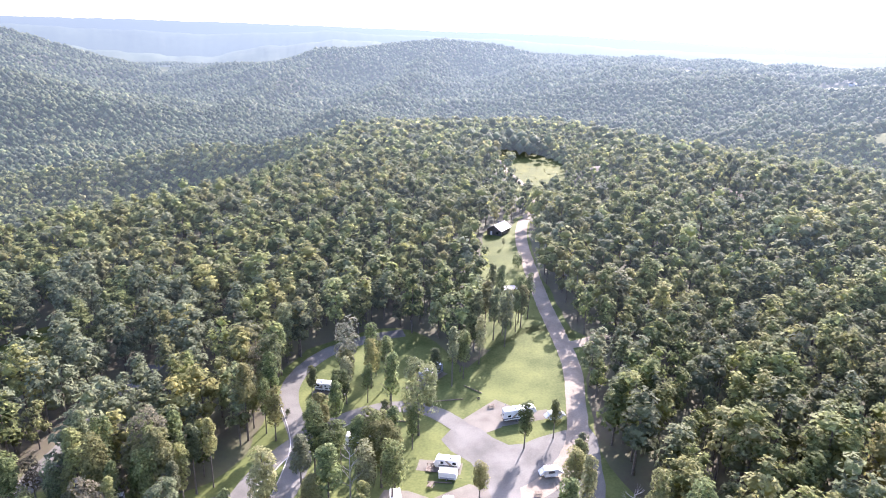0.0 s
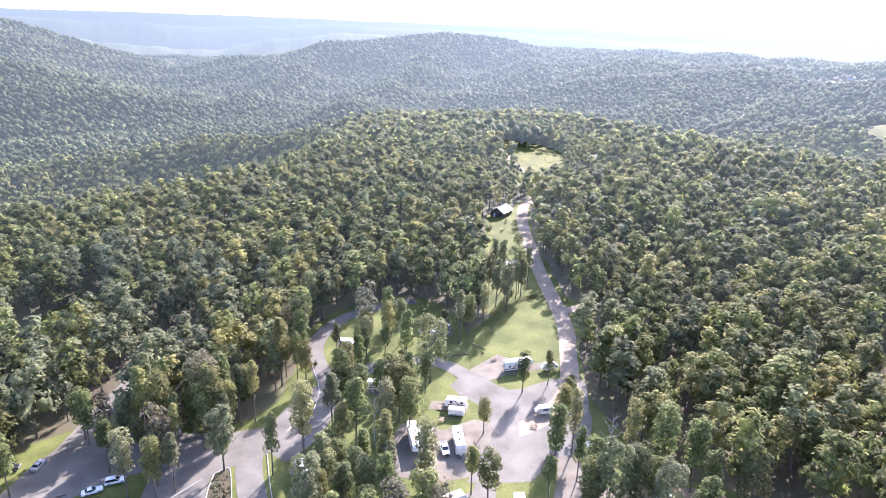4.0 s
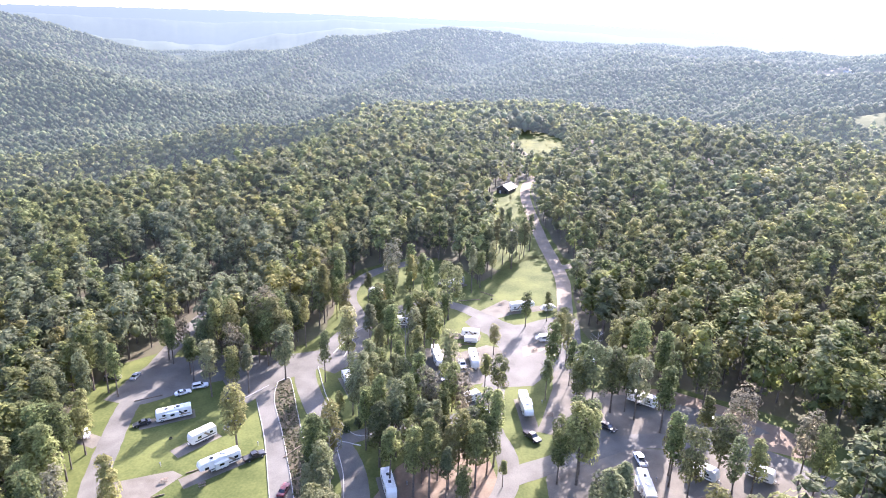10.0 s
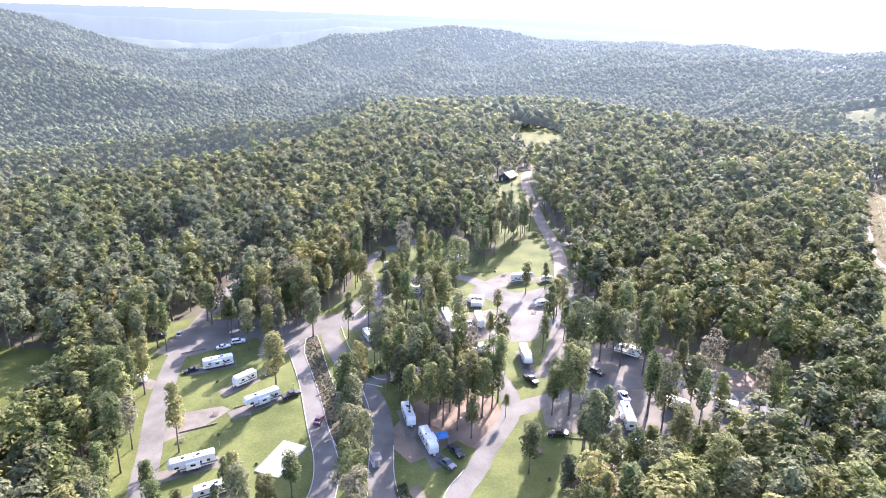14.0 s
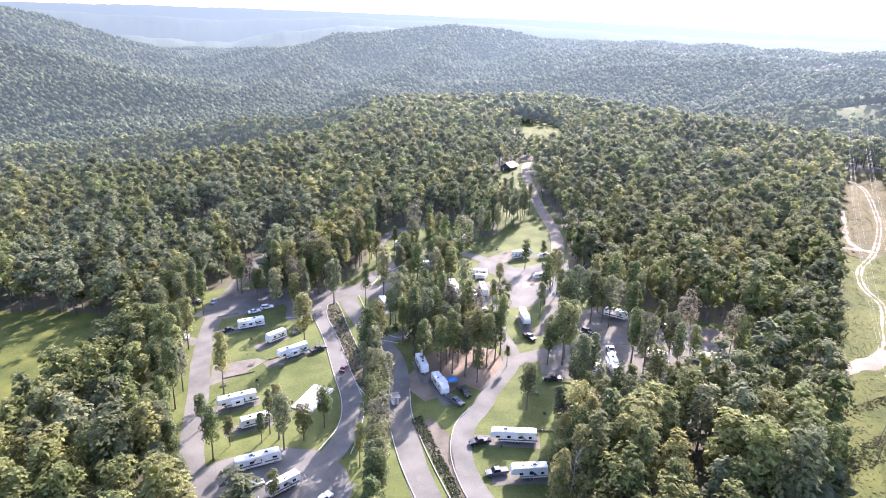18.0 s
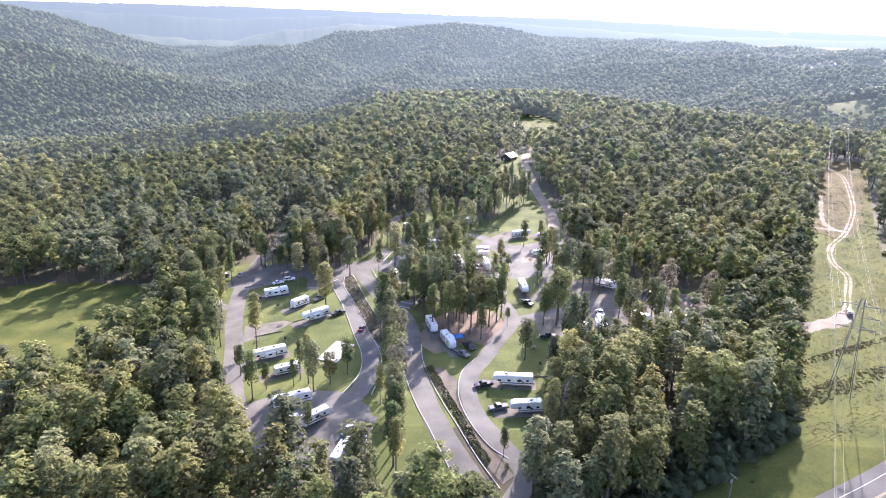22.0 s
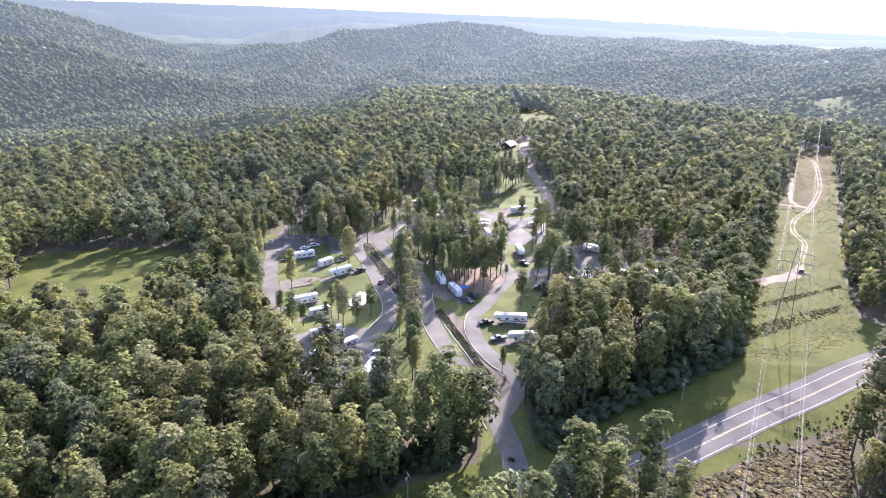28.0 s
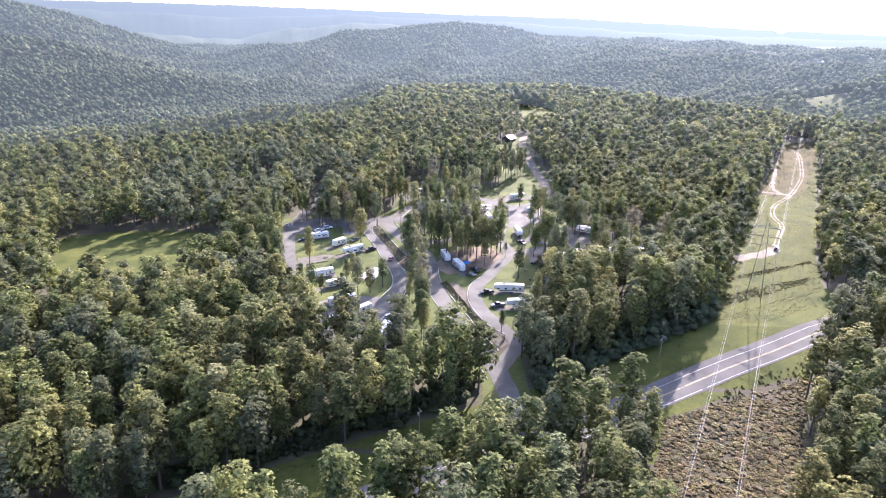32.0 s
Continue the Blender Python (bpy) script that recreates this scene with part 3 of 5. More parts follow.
sheet("road", [(-121, 90), (-119, 112), (-108, 119), (-82, 121), (-70, 124), (-60, 128), (-54, 122), (-62, 113), (-70, 106), (-77, 92), (-84, 90), (-90, 104), (-104, 92), (-110, 88)], ASPHALT, 0.07, "broad asphalt turning place in tree shade", 0.4)
sheet("road", [(-8, 106), (-6, 116), (-2, 128), (-8, 142), (-16, 151), (-10, 159), (2, 150), (10, 154), (24, 159), (25.5, 136), (22, 122), (12, 116), (8, 108)], ASPHALT, 0.07, "broad worn asphalt where the camp roads meet", 0.5)
sheet("road", [(-30, 108), (-14, 106), (-4, 112), (0, 128), (-8, 134), (-16, 128), (-28, 130)], GRAVEL, 0.064, "gravel parking bays between grass", 0.3)
sheet("road", [(8, 84), (14, 112), (8, 132), (14, 140), (22, 132), (24, 108), (36, 104), (56, 98), (70, 88), (44, 86), (24, 80)], GRAVEL, 0.064, "gravel camp bays in shade", 0.3)
ribbon("road", [(12, 352), (18, 395), (17, 420), (10, 452), (2, 484), (-2, 510), (-10, 550), (-22, 586)], 4.0, DIRT, 0.45, "pale dirt track up the clearing", ragged=0.3)

sheet("road", [(10, 58), (12, 70), (30, 78), (60, 78), (74, 68), (68, 58), (48, 54), (38, 58), (24, 54)], GRAVEL, 0.06, "brown gravel bays in dappled shade", 0.6)
sheet("leaf_litter", [(30, 84), (26, 104), (38, 110), (60, 102), (80, 84), (74, 78), (50, 86)], LITTER, 0.05, "brown leaf litter in deep shade", 0.8)
sheet("road", [(-97, 55), (-84, 60.5), (-80.5, 59), (-85, 50.5), (-93, 42.5)], GRAVEL, 0.066, "grey gravel site pad beside the lawn", 0.0)
sheet("road", [(-12, 160), (-2, 172), (4, 168), (0, 158), (-6, 154)], GRAVEL, 0.066, "round gravel site pad on the lawn", 0.0)
HWY = [(-420, -318), (-160, -168), (0, -72.5), (66, -29.5), (90, -15), (130, 9.5), (240, 71), (420, 160)]
ribbon("highway", HWY, 11.0, HIGHWAY, 0.12, "two-lane grey highway with a broad shoulder", shift=0.9)
ribbon("edge_line", HWY, 0.15, PAINT_W, 0.13, "white edge line", shift=3.75, step=3)
ribbon("edge_line", HWY, 0.15, PAINT_W, 0.13, "white edge line", shift=-3.75, step=3)
ribbon("centre_line", HWY, 0.14, PAINT_Y, 0.13, "yellow centre line", shift=0.16, step=3)
ribbon("centre_line", HWY, 0.14, PAINT_Y, 0.13, "yellow centre line", shift=-0.16, step=3)

TRACKS = [([(212, 300), (211, 279), (198, 240), (187, 213), (167, 177), (151, 156), (143, 136), (141, 118), (132, 98), (124, 82), (112, 71)], 2.8, 0.10, "pale wheel rut of a dirt track"),
          ([(182, 242), (174, 222), (164, 196), (163, 184), (167, 177)], 2.2, 0.09, "pale dirt track"),
          ([(150, 186), (160, 182), (168, 178)], 3.0, 0.095, "pale dirt track"),
          ([(134, 150), (122, 124), (113, 104), (105, 84), (99, 66)], 2.4, 0.09, "pale dirt track along the wood's edge"),
          ([(96, 62), (106, 68), (116, 72), (124, 80)], 6.5, 0.085, "pale worn dirt turning place")]
for side in (0.85, -0.85):
    ribbon("dirt_track", TRACKS[0][0], 0.8, DIRT, 0.10, TRACKS[0][3], shift=side, ragged=0.3)
for pts, wide, lift, label in TRACKS[1:]:
    ribbon("dirt_track", pts, wide, DIRT, lift, label, ragged=0.6)

# ---- trees ----
OCTA = (np.array([(1, 0, 0), (-1, 0, 0), (0, 1, 0), (0, -1, 0), (0, 0, 1), (0, 0, -1)], float),
        np.array([(0, 2, 4), (2, 1, 4), (1, 3, 4), (3, 0, 4), (2, 0, 5), (1, 2, 5), (3, 1, 5), (0, 3, 5)]))


def crown_arrays(rng, lobes, leaves, leaf, core=1.0, base=0.38, slim=1.0, cone=0.0):
    """A crown for a tree of height 1: rounded lobes of foliage in a dome, each a rough core with leaf clumps round it."""
    vs, fs, n0 = [], [], 0
    c, r = [], []
    for i in range(lobes):
        u = (i + 0.5) / lobes
        z = base + (1 - base) * (0.12 + 0.74 * u)
        v = (0.16 + 0.76 * u) ** (1 - 0.4 * cone)
        spread = 0.155 * slim * math.sqrt(max(0.0, 1 - (2 * v - 1) ** 2)) * (1 - cone * max(0.0, u - 0.4))
        a = i * 2.4 + rng.uniform(-0.5, 0.5)
        k = math.sqrt(rng.uniform(0.3, 1.0))
        c.append((spread * k * math.cos(a), spread * k * math.sin(a), z + rng.uniform(-0.03, 0.03)))
        r.append(rng.uniform(0.75, 1.25) * 0.092 * (1.12 - 0.26 * u) * (0.6 + 0.4 * slim) * (12.0 / lobes) ** 0.3)
    c, r = np.array(c), np.array(r)
    iv, jf = OCTA
    for k in range(lobes):
        jit = 1 + 0.22 * np.array([[rng.uniform(-1, 1)] for _ in iv])
        vs.append(c[k] + iv * jit * r[k] * core * np.array([1.05, 1.05, 0.92]))
        fs.append(jf + n0)
        n0 += len(iv)
    per = max(1, leaves // lobes)
    for k in range(lobes):
        out = np.array([c[k][0], c[k][1], 0.55 * (c[k][2] - base - 0.18 * (1 - base))])
        out = out / (np.linalg.norm(out) + 1e-6)
        for _ in range(per):
            d = np.array([rng.gauss(0, 1), rng.gauss(0, 1), rng.gauss(0.2, 1)]) + 0.5 * out
            d /= np.linalg.norm(d)
            p = c[k] + d * r[k] * rng.uniform(0.85, 1.2)
            nrm = 0.55 * d + 1.2 * out + np.array([rng.gauss(0, 0.36), rng.gauss(0, 0.36), rng.gauss(0.2, 0.36)])
            nrm /= np.linalg.norm(nrm)
            t = np.cross(nrm, [rng.gauss(0, 1), rng.gauss(0, 1), rng.gauss(0, 1)])
            t /= np.linalg.norm(t)
            s = np.cross(nrm, t)
            q = leaf * rng.uniform(0.6, 1.25)
            w = q * rng.uniform(0.6, 0.9)
            vs.append(np.array([p + t * q, p - t * q * 0.7 + s * w, p - t * q * 0.6 - s * w]))
            fs.append(np.array([[0, 1, 2]]) + n0)
            n0 += 3
    return np.concatenate(vs), np.concatenate(fs)


def trunk_bm(rng, height, radius, limbs=5, crown_base=0.4, bare=False):
    b = bmesh.new()
    lean = (rng.uniform(-0.03, 0.03), rng.uniform(-0.03, 0.03))
    pts = [(lean[0] * height * k, lean[1] * height * k, height * k - (0.6 if k == 0 else 0)) for k in (0, 0.05, 0.3, 0.6, 0.9)]
    tube(pts, [radius * 1.5, radius, radius * 0.8, radius * 0.5, radius * 0.15], 7, b)
    for i in range(limbs):
        k = crown_base + (0.85 - crown_base) * (i + rng.random() * 0.6) / limbs
        a = i * 2.4 + rng.uniform(-0.4, 0.4)
        ln = height * rng.uniform(0.12, 0.2) * (1.1 - 0.6 * (k - crown_base))
        o = Vector((lean[0] * height * k, lean[1] * height * k, height * k))
        mid = o + Vector((math.cos(a) * ln * 0.5, math.sin(a) * ln * 0.5, ln * 0.35))
        tip = o + Vector((math.cos(a) * ln, math.sin(a) * ln, ln * rng.uniform(0.6, 1.0)))
        tube([o, mid, tip], [radius * 0.35, radius * 0.22, radius * 0.06], 5, b)
        if bare:
            for s in (-0.6, 0.5):
                t2 = mid + Vector((math.cos(a + s) * ln * 0.5, math.sin(a + s) * ln * 0.5, ln * 0.5))
                tube([mid, t2], [radius * 0.16, radius * 0.03], 4, b)
    return b


def make_tree(seed, height, label, slim, leaf_mat, leaves=1650, leaf=0.0175, base=0.38, lobes=13, bark=BARK, cone=0.0, bare=False, name="tree", category="tree", core=0.42):
    rng = random.Random(seed)
    t = empty(name, label, category)
    part("trunk", trunk_bm(rng, height, height * 0.0125, 6 if not bare else 12, base, bare), bark, t)
    if not bare:
        v, f = crown_arrays(rng, lobes, leaves, leaf, core, base, slim, cone)
        link_mesh("crown", v * height, f, leaf_mat, t)
    return t


PROTOS = [make_tree(11, 19, "tall green hardwood with a high narrow crown", 0.42, LEAF, base=0.32),
          make_tree(12, 19, "tall green hardwood with a loose open crown", 0.54, LEAF, base=0.28, lobes=15),
          make_tree(13, 18, "green hardwood with a full rounded crown", 0.74, LEAF, base=0.26, lobes=16, leaves=2000),
          make_tree(14, 20, "slender green tree with a bare lower trunk", 0.33, LEAF, base=0.44, lobes=10, leaves=1350),
          make_tree(15, 17, "broad green oak with a deep crown", 1.1, LEAF, base=0.24, lobes=17, leaves=2000),
          make_tree(16, 18, "thin tree with greyish drying leaves", 0.9, LEAF_DRY, base=0.3, lobes=13, leaves=1150),
          make_tree(17, 16, "tree with rusty early-autumn leaves", 0.9, LEAF_RUST, base=0.3, lobes=12, leaves=1350),
          make_tree(18, 17, "leafless grey tree with bare limbs", 1.0, LEAF, bark=BARK_PALE, bare=True),
          make_tree(19, 5, "round dark green garden shrub", 1.9, SHRUB, base=0.06, lobes=12, leaves=640, leaf=0.040)]
HEIGHTS = [19, 19, 18, 20, 17, 18, 16, 17, 5]
for i, p in enumerate(PROTOS):
    p.location = (-150 - 7 * i, -152 + 4 * i, gz(-150 - 7 * i, -152 + 4 * i))
    p["group"] = "trees round the camp"


def plant(kind, x, y, h, rng, flat=1.0):
    k = h / HEIGHTS[kind]
    m = Matrix.Translation((x, y, gz(x, y))) @ Matrix.Rotation(rng.uniform(0, 6.28), 4, "Z") @ Matrix.Diagonal((k * flat, k * flat, k, 1))
    return copy_thing(PROTOS[kind], m)



# ---- woodland: spread by a jittered grid over the view ----
def spread(rng, x0, x1, y0, y1, gap):
    xs, ys = np.arange(x0, x1, gap), np.arange(y0, y1, gap * 0.9)
    X, Y = np.meshgrid(xs, ys)
    X = X + (np.arange(len(ys)) % 2)[:, None] * gap / 2
    X = X + rng.uniform(-0.36, 0.36, X.shape) * gap
    Y = Y + rng.uniform(-0.36, 0.36, Y.shape) * gap
    return X.ravel(), Y.ravel()


def wooded(x, y):
    ok = np.ones(x.shape, bool)
    for poly in OPEN:
        ok &= ~inside(poly, x, y)
    return ok & (x > -0.88 * (y + 262) - 20) & (x < 0.60 * (y + 262) + 30)


def near_woods(x, y):
    """The ridge of the camp and its flanks; the hills begin past them."""
    return (y < 920) & ((np.hypot(x, y + 60) < 930) | ((x > -300) & (x < 95)))


rng = np.random.default_rng(5)
wx, wy = spread(rng, -400, 350, -160, 235, 7.9)
keep = wooded(wx, wy)
wx, wy = wx[keep], wy[keep]
near = np.argsort(wy + 0.35 * np.abs(wx - 10))
first, close, rest = near[:24], near[24:640], near[640:]
upper = rest[wy[rest] >= 120]
rest = rest[wy[rest] < 120]
pr = random.Random(8)
for x, y in zip(wx[first], wy[first]):
    kind = pr.choices((0, 1, 2, 4, 5, 3), (2, 3, 5, 4, 0.5, 1))[0]
    plant(kind, x, y, pr.uniform(16, 24), pr, pr.uniform(1.0, 1.25))


def woodland(name, xs, ys, templates, hmin, hmax, seed, mats, label, trunks=True):
    """Many trees joined in one mesh."""
    r = np.random.default_rng(seed)
    pick = r.integers(0, len(templates), len(xs))
    V, F, M, C, n0 = [], [], [], [], 0
    tint = np.clip(r.beta(1.2, 1.8, len(xs)) * 0.75 + 0.25 * (0.5 + 0.5 * np.sin(xs * 0.035 + 2 * np.sin(ys * 0.027))), 0, 1)
    dry = inside([(-200, 60), (-230, 200), (-150, 240), (-95, 215), (-90, 130), (-125, 96)], xs, ys) & (r.uniform(0, 1, len(xs)) < 0.6)
    tint = np.where(dry, 0.071, tint)
    size = np.clip(r.normal(0.5, 0.27, len(xs)), 0, 1)
    size = np.where(inside(YOUNG, xs, ys) | inside(YOUNG_BACK, xs, ys), 0.3 * size - 0.12, size)
    zs = ground(xs, ys)
    for k, (tv, tf) in enumerate(templates):
        sel = np.where(pick == k)[0]
        n = len(sel)
        if not n:
            continue
        h = hmin + (hmax - hmin) * size[sel]
        C.append(np.repeat(tint[sel], len(tv)))
        wide = h * r.uniform(0.85, 1.2, n)
        a = r.uniform(0, 6.283, n)
        c, s = np.cos(a), np.sin(a)
        x = (tv[None, :, 0] * c[:, None] - tv[None, :, 1] * s[:, None]) * wide[:, None] + xs[sel][:, None]
        y = (tv[None, :, 0] * s[:, None] + tv[None, :, 1] * c[:, None]) * wide[:, None] + ys[sel][:, None]
        z = tv[None, :, 2] * h[:, None] + zs[sel][:, None]
        V.append(np.stack([x, y, z], -1).reshape(-1, 3))
        F.append((tf[None] + (np.arange(n) * len(tv))[:, None, None]).reshape(-1, 3) + n0)
        M.append(np.zeros(n * len(tf), np.int32))
        n0 += n * len(tv)
        if trunks:
            ring = np.array([[math.cos(q), math.sin(q)] for q in np.arange(5) * 2 * math.pi / 5])
            tr = 0.012 * h
            lo = np.stack([xs[sel][:, None] + ring[None, :, 0] * tr[:, None] * 1.3, ys[sel][:, None] + ring[None, :, 1] * tr[:, None] * 1.3, np.repeat((zs[sel] - 0.5)[:, None], 5, 1)], -1)
            hi = np.stack([xs[sel][:, None] + ring[None, :, 0] * tr[:, None] * 0.5, ys[sel][:, None] + ring[None, :, 1] * tr[:, None] * 0.5, np.repeat((zs[sel] + 0.7 * h)[:, None], 5, 1)], -1)
            V.append(np.concatenate([lo, hi], 1).reshape(-1, 3))
            C.append(np.zeros(n * 10))
            q = np.array([[i, (i + 1) % 5, 5 + (i + 1) % 5] for i in range(5)] + [[i, 5 + (i + 1) % 5, 5 + i] for i in range(5)])
            F.append((q[None] + (np.arange(n) * 10)[:, None, None]).reshape(-1, 3) + n0)
            M.append(np.ones(n * 10, np.int32))
            n0 += n * 10
    ob = link_mesh(name, np.concatenate(V), np.concatenate(F), mats)
    ob.data.polygons.foreach_set("material_index", np.concatenate(M))
    ob.data.attributes.new("tint", "FLOAT", "POINT").data.foreach_set("value", np.concatenate(C).astype(np.float32))
    return tagged(ob, label, "woodland", "", "stuff")


tp = random.Random(21)
T1 = [crown_arrays(tp, 7, 273, 0.0335, 0.78, 0.20, s, cn) for s, cn in ((0.78, 0), (0.92, 0), (0.66, 0.2), (1.02, 0), (0.7, 0.5), (0.84, 0.2), (0.94, 0.1), (0.74, 0))]
T2 = [crown_arrays(tp, 4, 104, 0.048, 0.92, 0.22, s, cn) for s, cn in ((0.85, 0), (1.0, 0), (0.76, 0.3), (1.1, 0.1), (0.92, 0))]
T3 = [crown_arrays(tp, 3, 24, 0.085, 1.0, 0.08, s, 0) for s in (1.2, 1.35, 1.1)]
T0 = [crown_arrays(tp, 14, 728, 0.0225, 0.58, 0.20, s, cn) for s, cn in ((0.66, 0), (0.78, 0), (0.58, 0.2), (0.88, 0), (0.70, 0.3))]
woodland("woodland", wx[close], wy[close], T0, 18, 31, 30, [LEAF_WOOD, BARK], "dense green hardwood forest beside the highway")
woodland("woodland", wx[rest], wy[rest], T1, 13, 25, 31, [LEAF_WOOD, BARK], "dense green hardwood forest with pale trunks at its edge")
woodland("woodland", wx[upper], wy[upper], T1, 13, 25, 36, [LEAF_WOOD, BARK], "dense green hardwood forest around the upper camp")
mx, my = spread(rng, -560, 500, 235, 480, 8.2)
keep = wooded(mx, my)
woodland("woodland", mx[keep], my[keep], T2, 13, 25, 32, [LEAF_WOOD, BARK], "dense green hardwood forest on the ridge")
fx, fy = spread(rng, -900, 720, 480, 920, 9.0)
keep = wooded(fx, fy) & near_woods(fx, fy)
woodland("woodland", fx[keep], fy[keep], T3, 15, 26, 33, [LEAF_WOOD, BARK], "far green forest canopy on the ridge and its flanks", trunks=False)


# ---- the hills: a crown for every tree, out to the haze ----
# hill leaves pale with distance by painted haze emission
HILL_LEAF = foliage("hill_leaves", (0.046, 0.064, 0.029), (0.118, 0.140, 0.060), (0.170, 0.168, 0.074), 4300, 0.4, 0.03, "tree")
T4 = [crown_arrays(tp, 2, 6, 0.11, 1.25, 0.15, s, 0) for s in (1.3, 1.5, 1.15, 1.6)]
T5 = [crown_arrays(tp, 1, 3, 0.16, 1.2, 0.2, s, 0) for s in (1.3, 1.5, 1.2)]


def overlooked(x, y, spare=14.0):
    """Which places on the hills show from high over the camp, and not from behind another hill."""
    az = np.radians(np.arange(-60, 60.01, 0.25))
    r = np.arange(300, 3500, 20.0)
    A, Q = np.meshgrid(az, r, indexing="ij")
    slope = (ground(Q * np.sin(A), Q * np.cos(A) - 120) + 14 - 108) / Q
    slope = np.maximum.accumulate(slope, axis=1)
    a, q = np.arctan2(x, y + 120), np.hypot(x, y + 120)
    i = np.clip(np.rint((a - az[0]) / math.radians(0.25)).astype(int), 0, len(az) - 1)
    j = np.clip(((q - 300) / 20).astype(int) - 1, 0, len(r) - 1)
    return (ground(x, y) + 14 + spare - 108) / q > slope[i, j]


CLEARED = [FARFIELD, PLATEAU_FIELD, VALLEY_FIELD] + FARMYARDS


def hill_points(gap, r0, r1):
    x, y = spread(rng, -2600, 2200, 250, 3150, gap)
    a, q = np.degrees(np.arctan2(x, y + 130)), np.hypot(x, y + 60)
    ok = (q >= r0) & (q < r1) & (a > -48) & (a < 40) & ~((wooded(x, y) | (y < 330)) & near_woods(x, y))
    x, y = x[ok], y[ok]
    for poly in CLEARED:
        out = ~inside(poly, x, y)
        x, y = x[out], y[out]
    seen = overlooked(x, y)
    return x[seen], y[seen]


hx, hy = hill_points(8.6, 600, 1500)
woodland("hill_woods", hx, hy, T4, 14, 24, 37, [HILL_LEAF, BARK], "grey-green hardwood forest on the slopes across the valley", trunks=False)
hx, hy = hill_points(11.5, 1500, 3300)
woodland("hill_woods", hx, hy, T5, 17, 27, 38, [HILL_LEAF, BARK], "hazy hardwood forest on the far hills", trunks=False)


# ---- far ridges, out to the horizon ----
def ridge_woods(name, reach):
    # one wood colour; a shorter reach paints a stronger haze glow over it
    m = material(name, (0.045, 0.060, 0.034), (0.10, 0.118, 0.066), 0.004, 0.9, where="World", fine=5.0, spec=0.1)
    painted_haze(m, m.node_tree.nodes["Principled BSDF"].outputs[0], reach)
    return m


def far_ridge(dist, deep, crest, seed, mat, label):
    """One long wooded ridge: a sheet that rises to a crest given by azimuth, and falls behind it."""
    az = np.arange(-48, 44.01, 0.2)
    r = np.random.default_rng(seed)
    top = np.interp(az, *zip(*crest)) + (7 - 2 * seed) * (np.sin(az * 0.9 + seed) + 0.6 * np.sin(az * 2.3 + 2 * seed)) + r.uniform(-1.5, 1.5, az.shape)
    rows = np.linspace(-1, 1, 15)
    A, S = np.meshgrid(np.radians(az), rows)
    A = A + r.uniform(-0.4, 0.4, A.shape) * math.radians(0.2)
    R = dist + deep * S
    x, y = R * np.sin(A), R * np.cos(A) - 139
    z = -60 + (top[None, :] + 60) * (1 - np.abs(S) ** 1.5) + r.uniform(-1.5, 1.5, x.shape)
    ix = np.arange(x.size).reshape(x.shape)
    ob = link_mesh("backdrop", np.stack([x, y, z], -1).reshape(-1, 3), np.stack([ix[:-1, :-1], ix[:-1, 1:], ix[1:, 1:], ix[1:, :-1]], -1).reshape(-1, 4), mat, smooth=True)
    return tagged(ob, label, "hills", "", "structure")


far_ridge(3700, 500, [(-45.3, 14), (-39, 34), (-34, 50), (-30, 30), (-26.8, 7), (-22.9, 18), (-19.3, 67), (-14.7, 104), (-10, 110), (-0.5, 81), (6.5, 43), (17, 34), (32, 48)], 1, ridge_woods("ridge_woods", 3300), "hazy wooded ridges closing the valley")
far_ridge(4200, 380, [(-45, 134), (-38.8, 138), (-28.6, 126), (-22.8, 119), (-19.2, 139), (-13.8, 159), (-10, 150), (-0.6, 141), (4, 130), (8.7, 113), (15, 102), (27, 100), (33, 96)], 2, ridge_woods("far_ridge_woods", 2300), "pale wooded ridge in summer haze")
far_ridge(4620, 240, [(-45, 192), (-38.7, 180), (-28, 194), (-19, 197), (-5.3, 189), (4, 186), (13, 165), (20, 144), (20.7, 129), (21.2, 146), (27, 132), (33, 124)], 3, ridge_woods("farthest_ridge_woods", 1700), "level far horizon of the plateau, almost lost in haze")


# ---- vehicles ----
SITES = []


def stand(x, y, heading):
    """The pose of a thing on the ground, tilted with the slope."""
    SITES.append((x, y))
    h = radians(heading)
    fx, fy = math.cos(h), math.sin(h)
    pitch = math.atan2(gz(x + 2 * fx, y + 2 * fy) - gz(x - 2 * fx, y - 2 * fy), 4)
    return Matrix.Translation((x, y, gz(x, y) + 0.11)) @ Matrix.Rotation(h, 4, "Z") @ Matrix.Rotation(-pitch, 4, "Y")


def pad(x, y, heading, L):
    c, s = math.cos(radians(heading)), math.sin(radians(heading))
    sheet("site_pad", [(x + c * a - s * b, y + s * a + c * b) for a, b in ((-L * 0.58, -2.3), (L * 0.5 + 4.5, -2.2), (L * 0.5 + 4.5, 2.3), (-L * 0.58, 2.5))], GRAVEL, 0.058, "grey gravel pad under a camper")


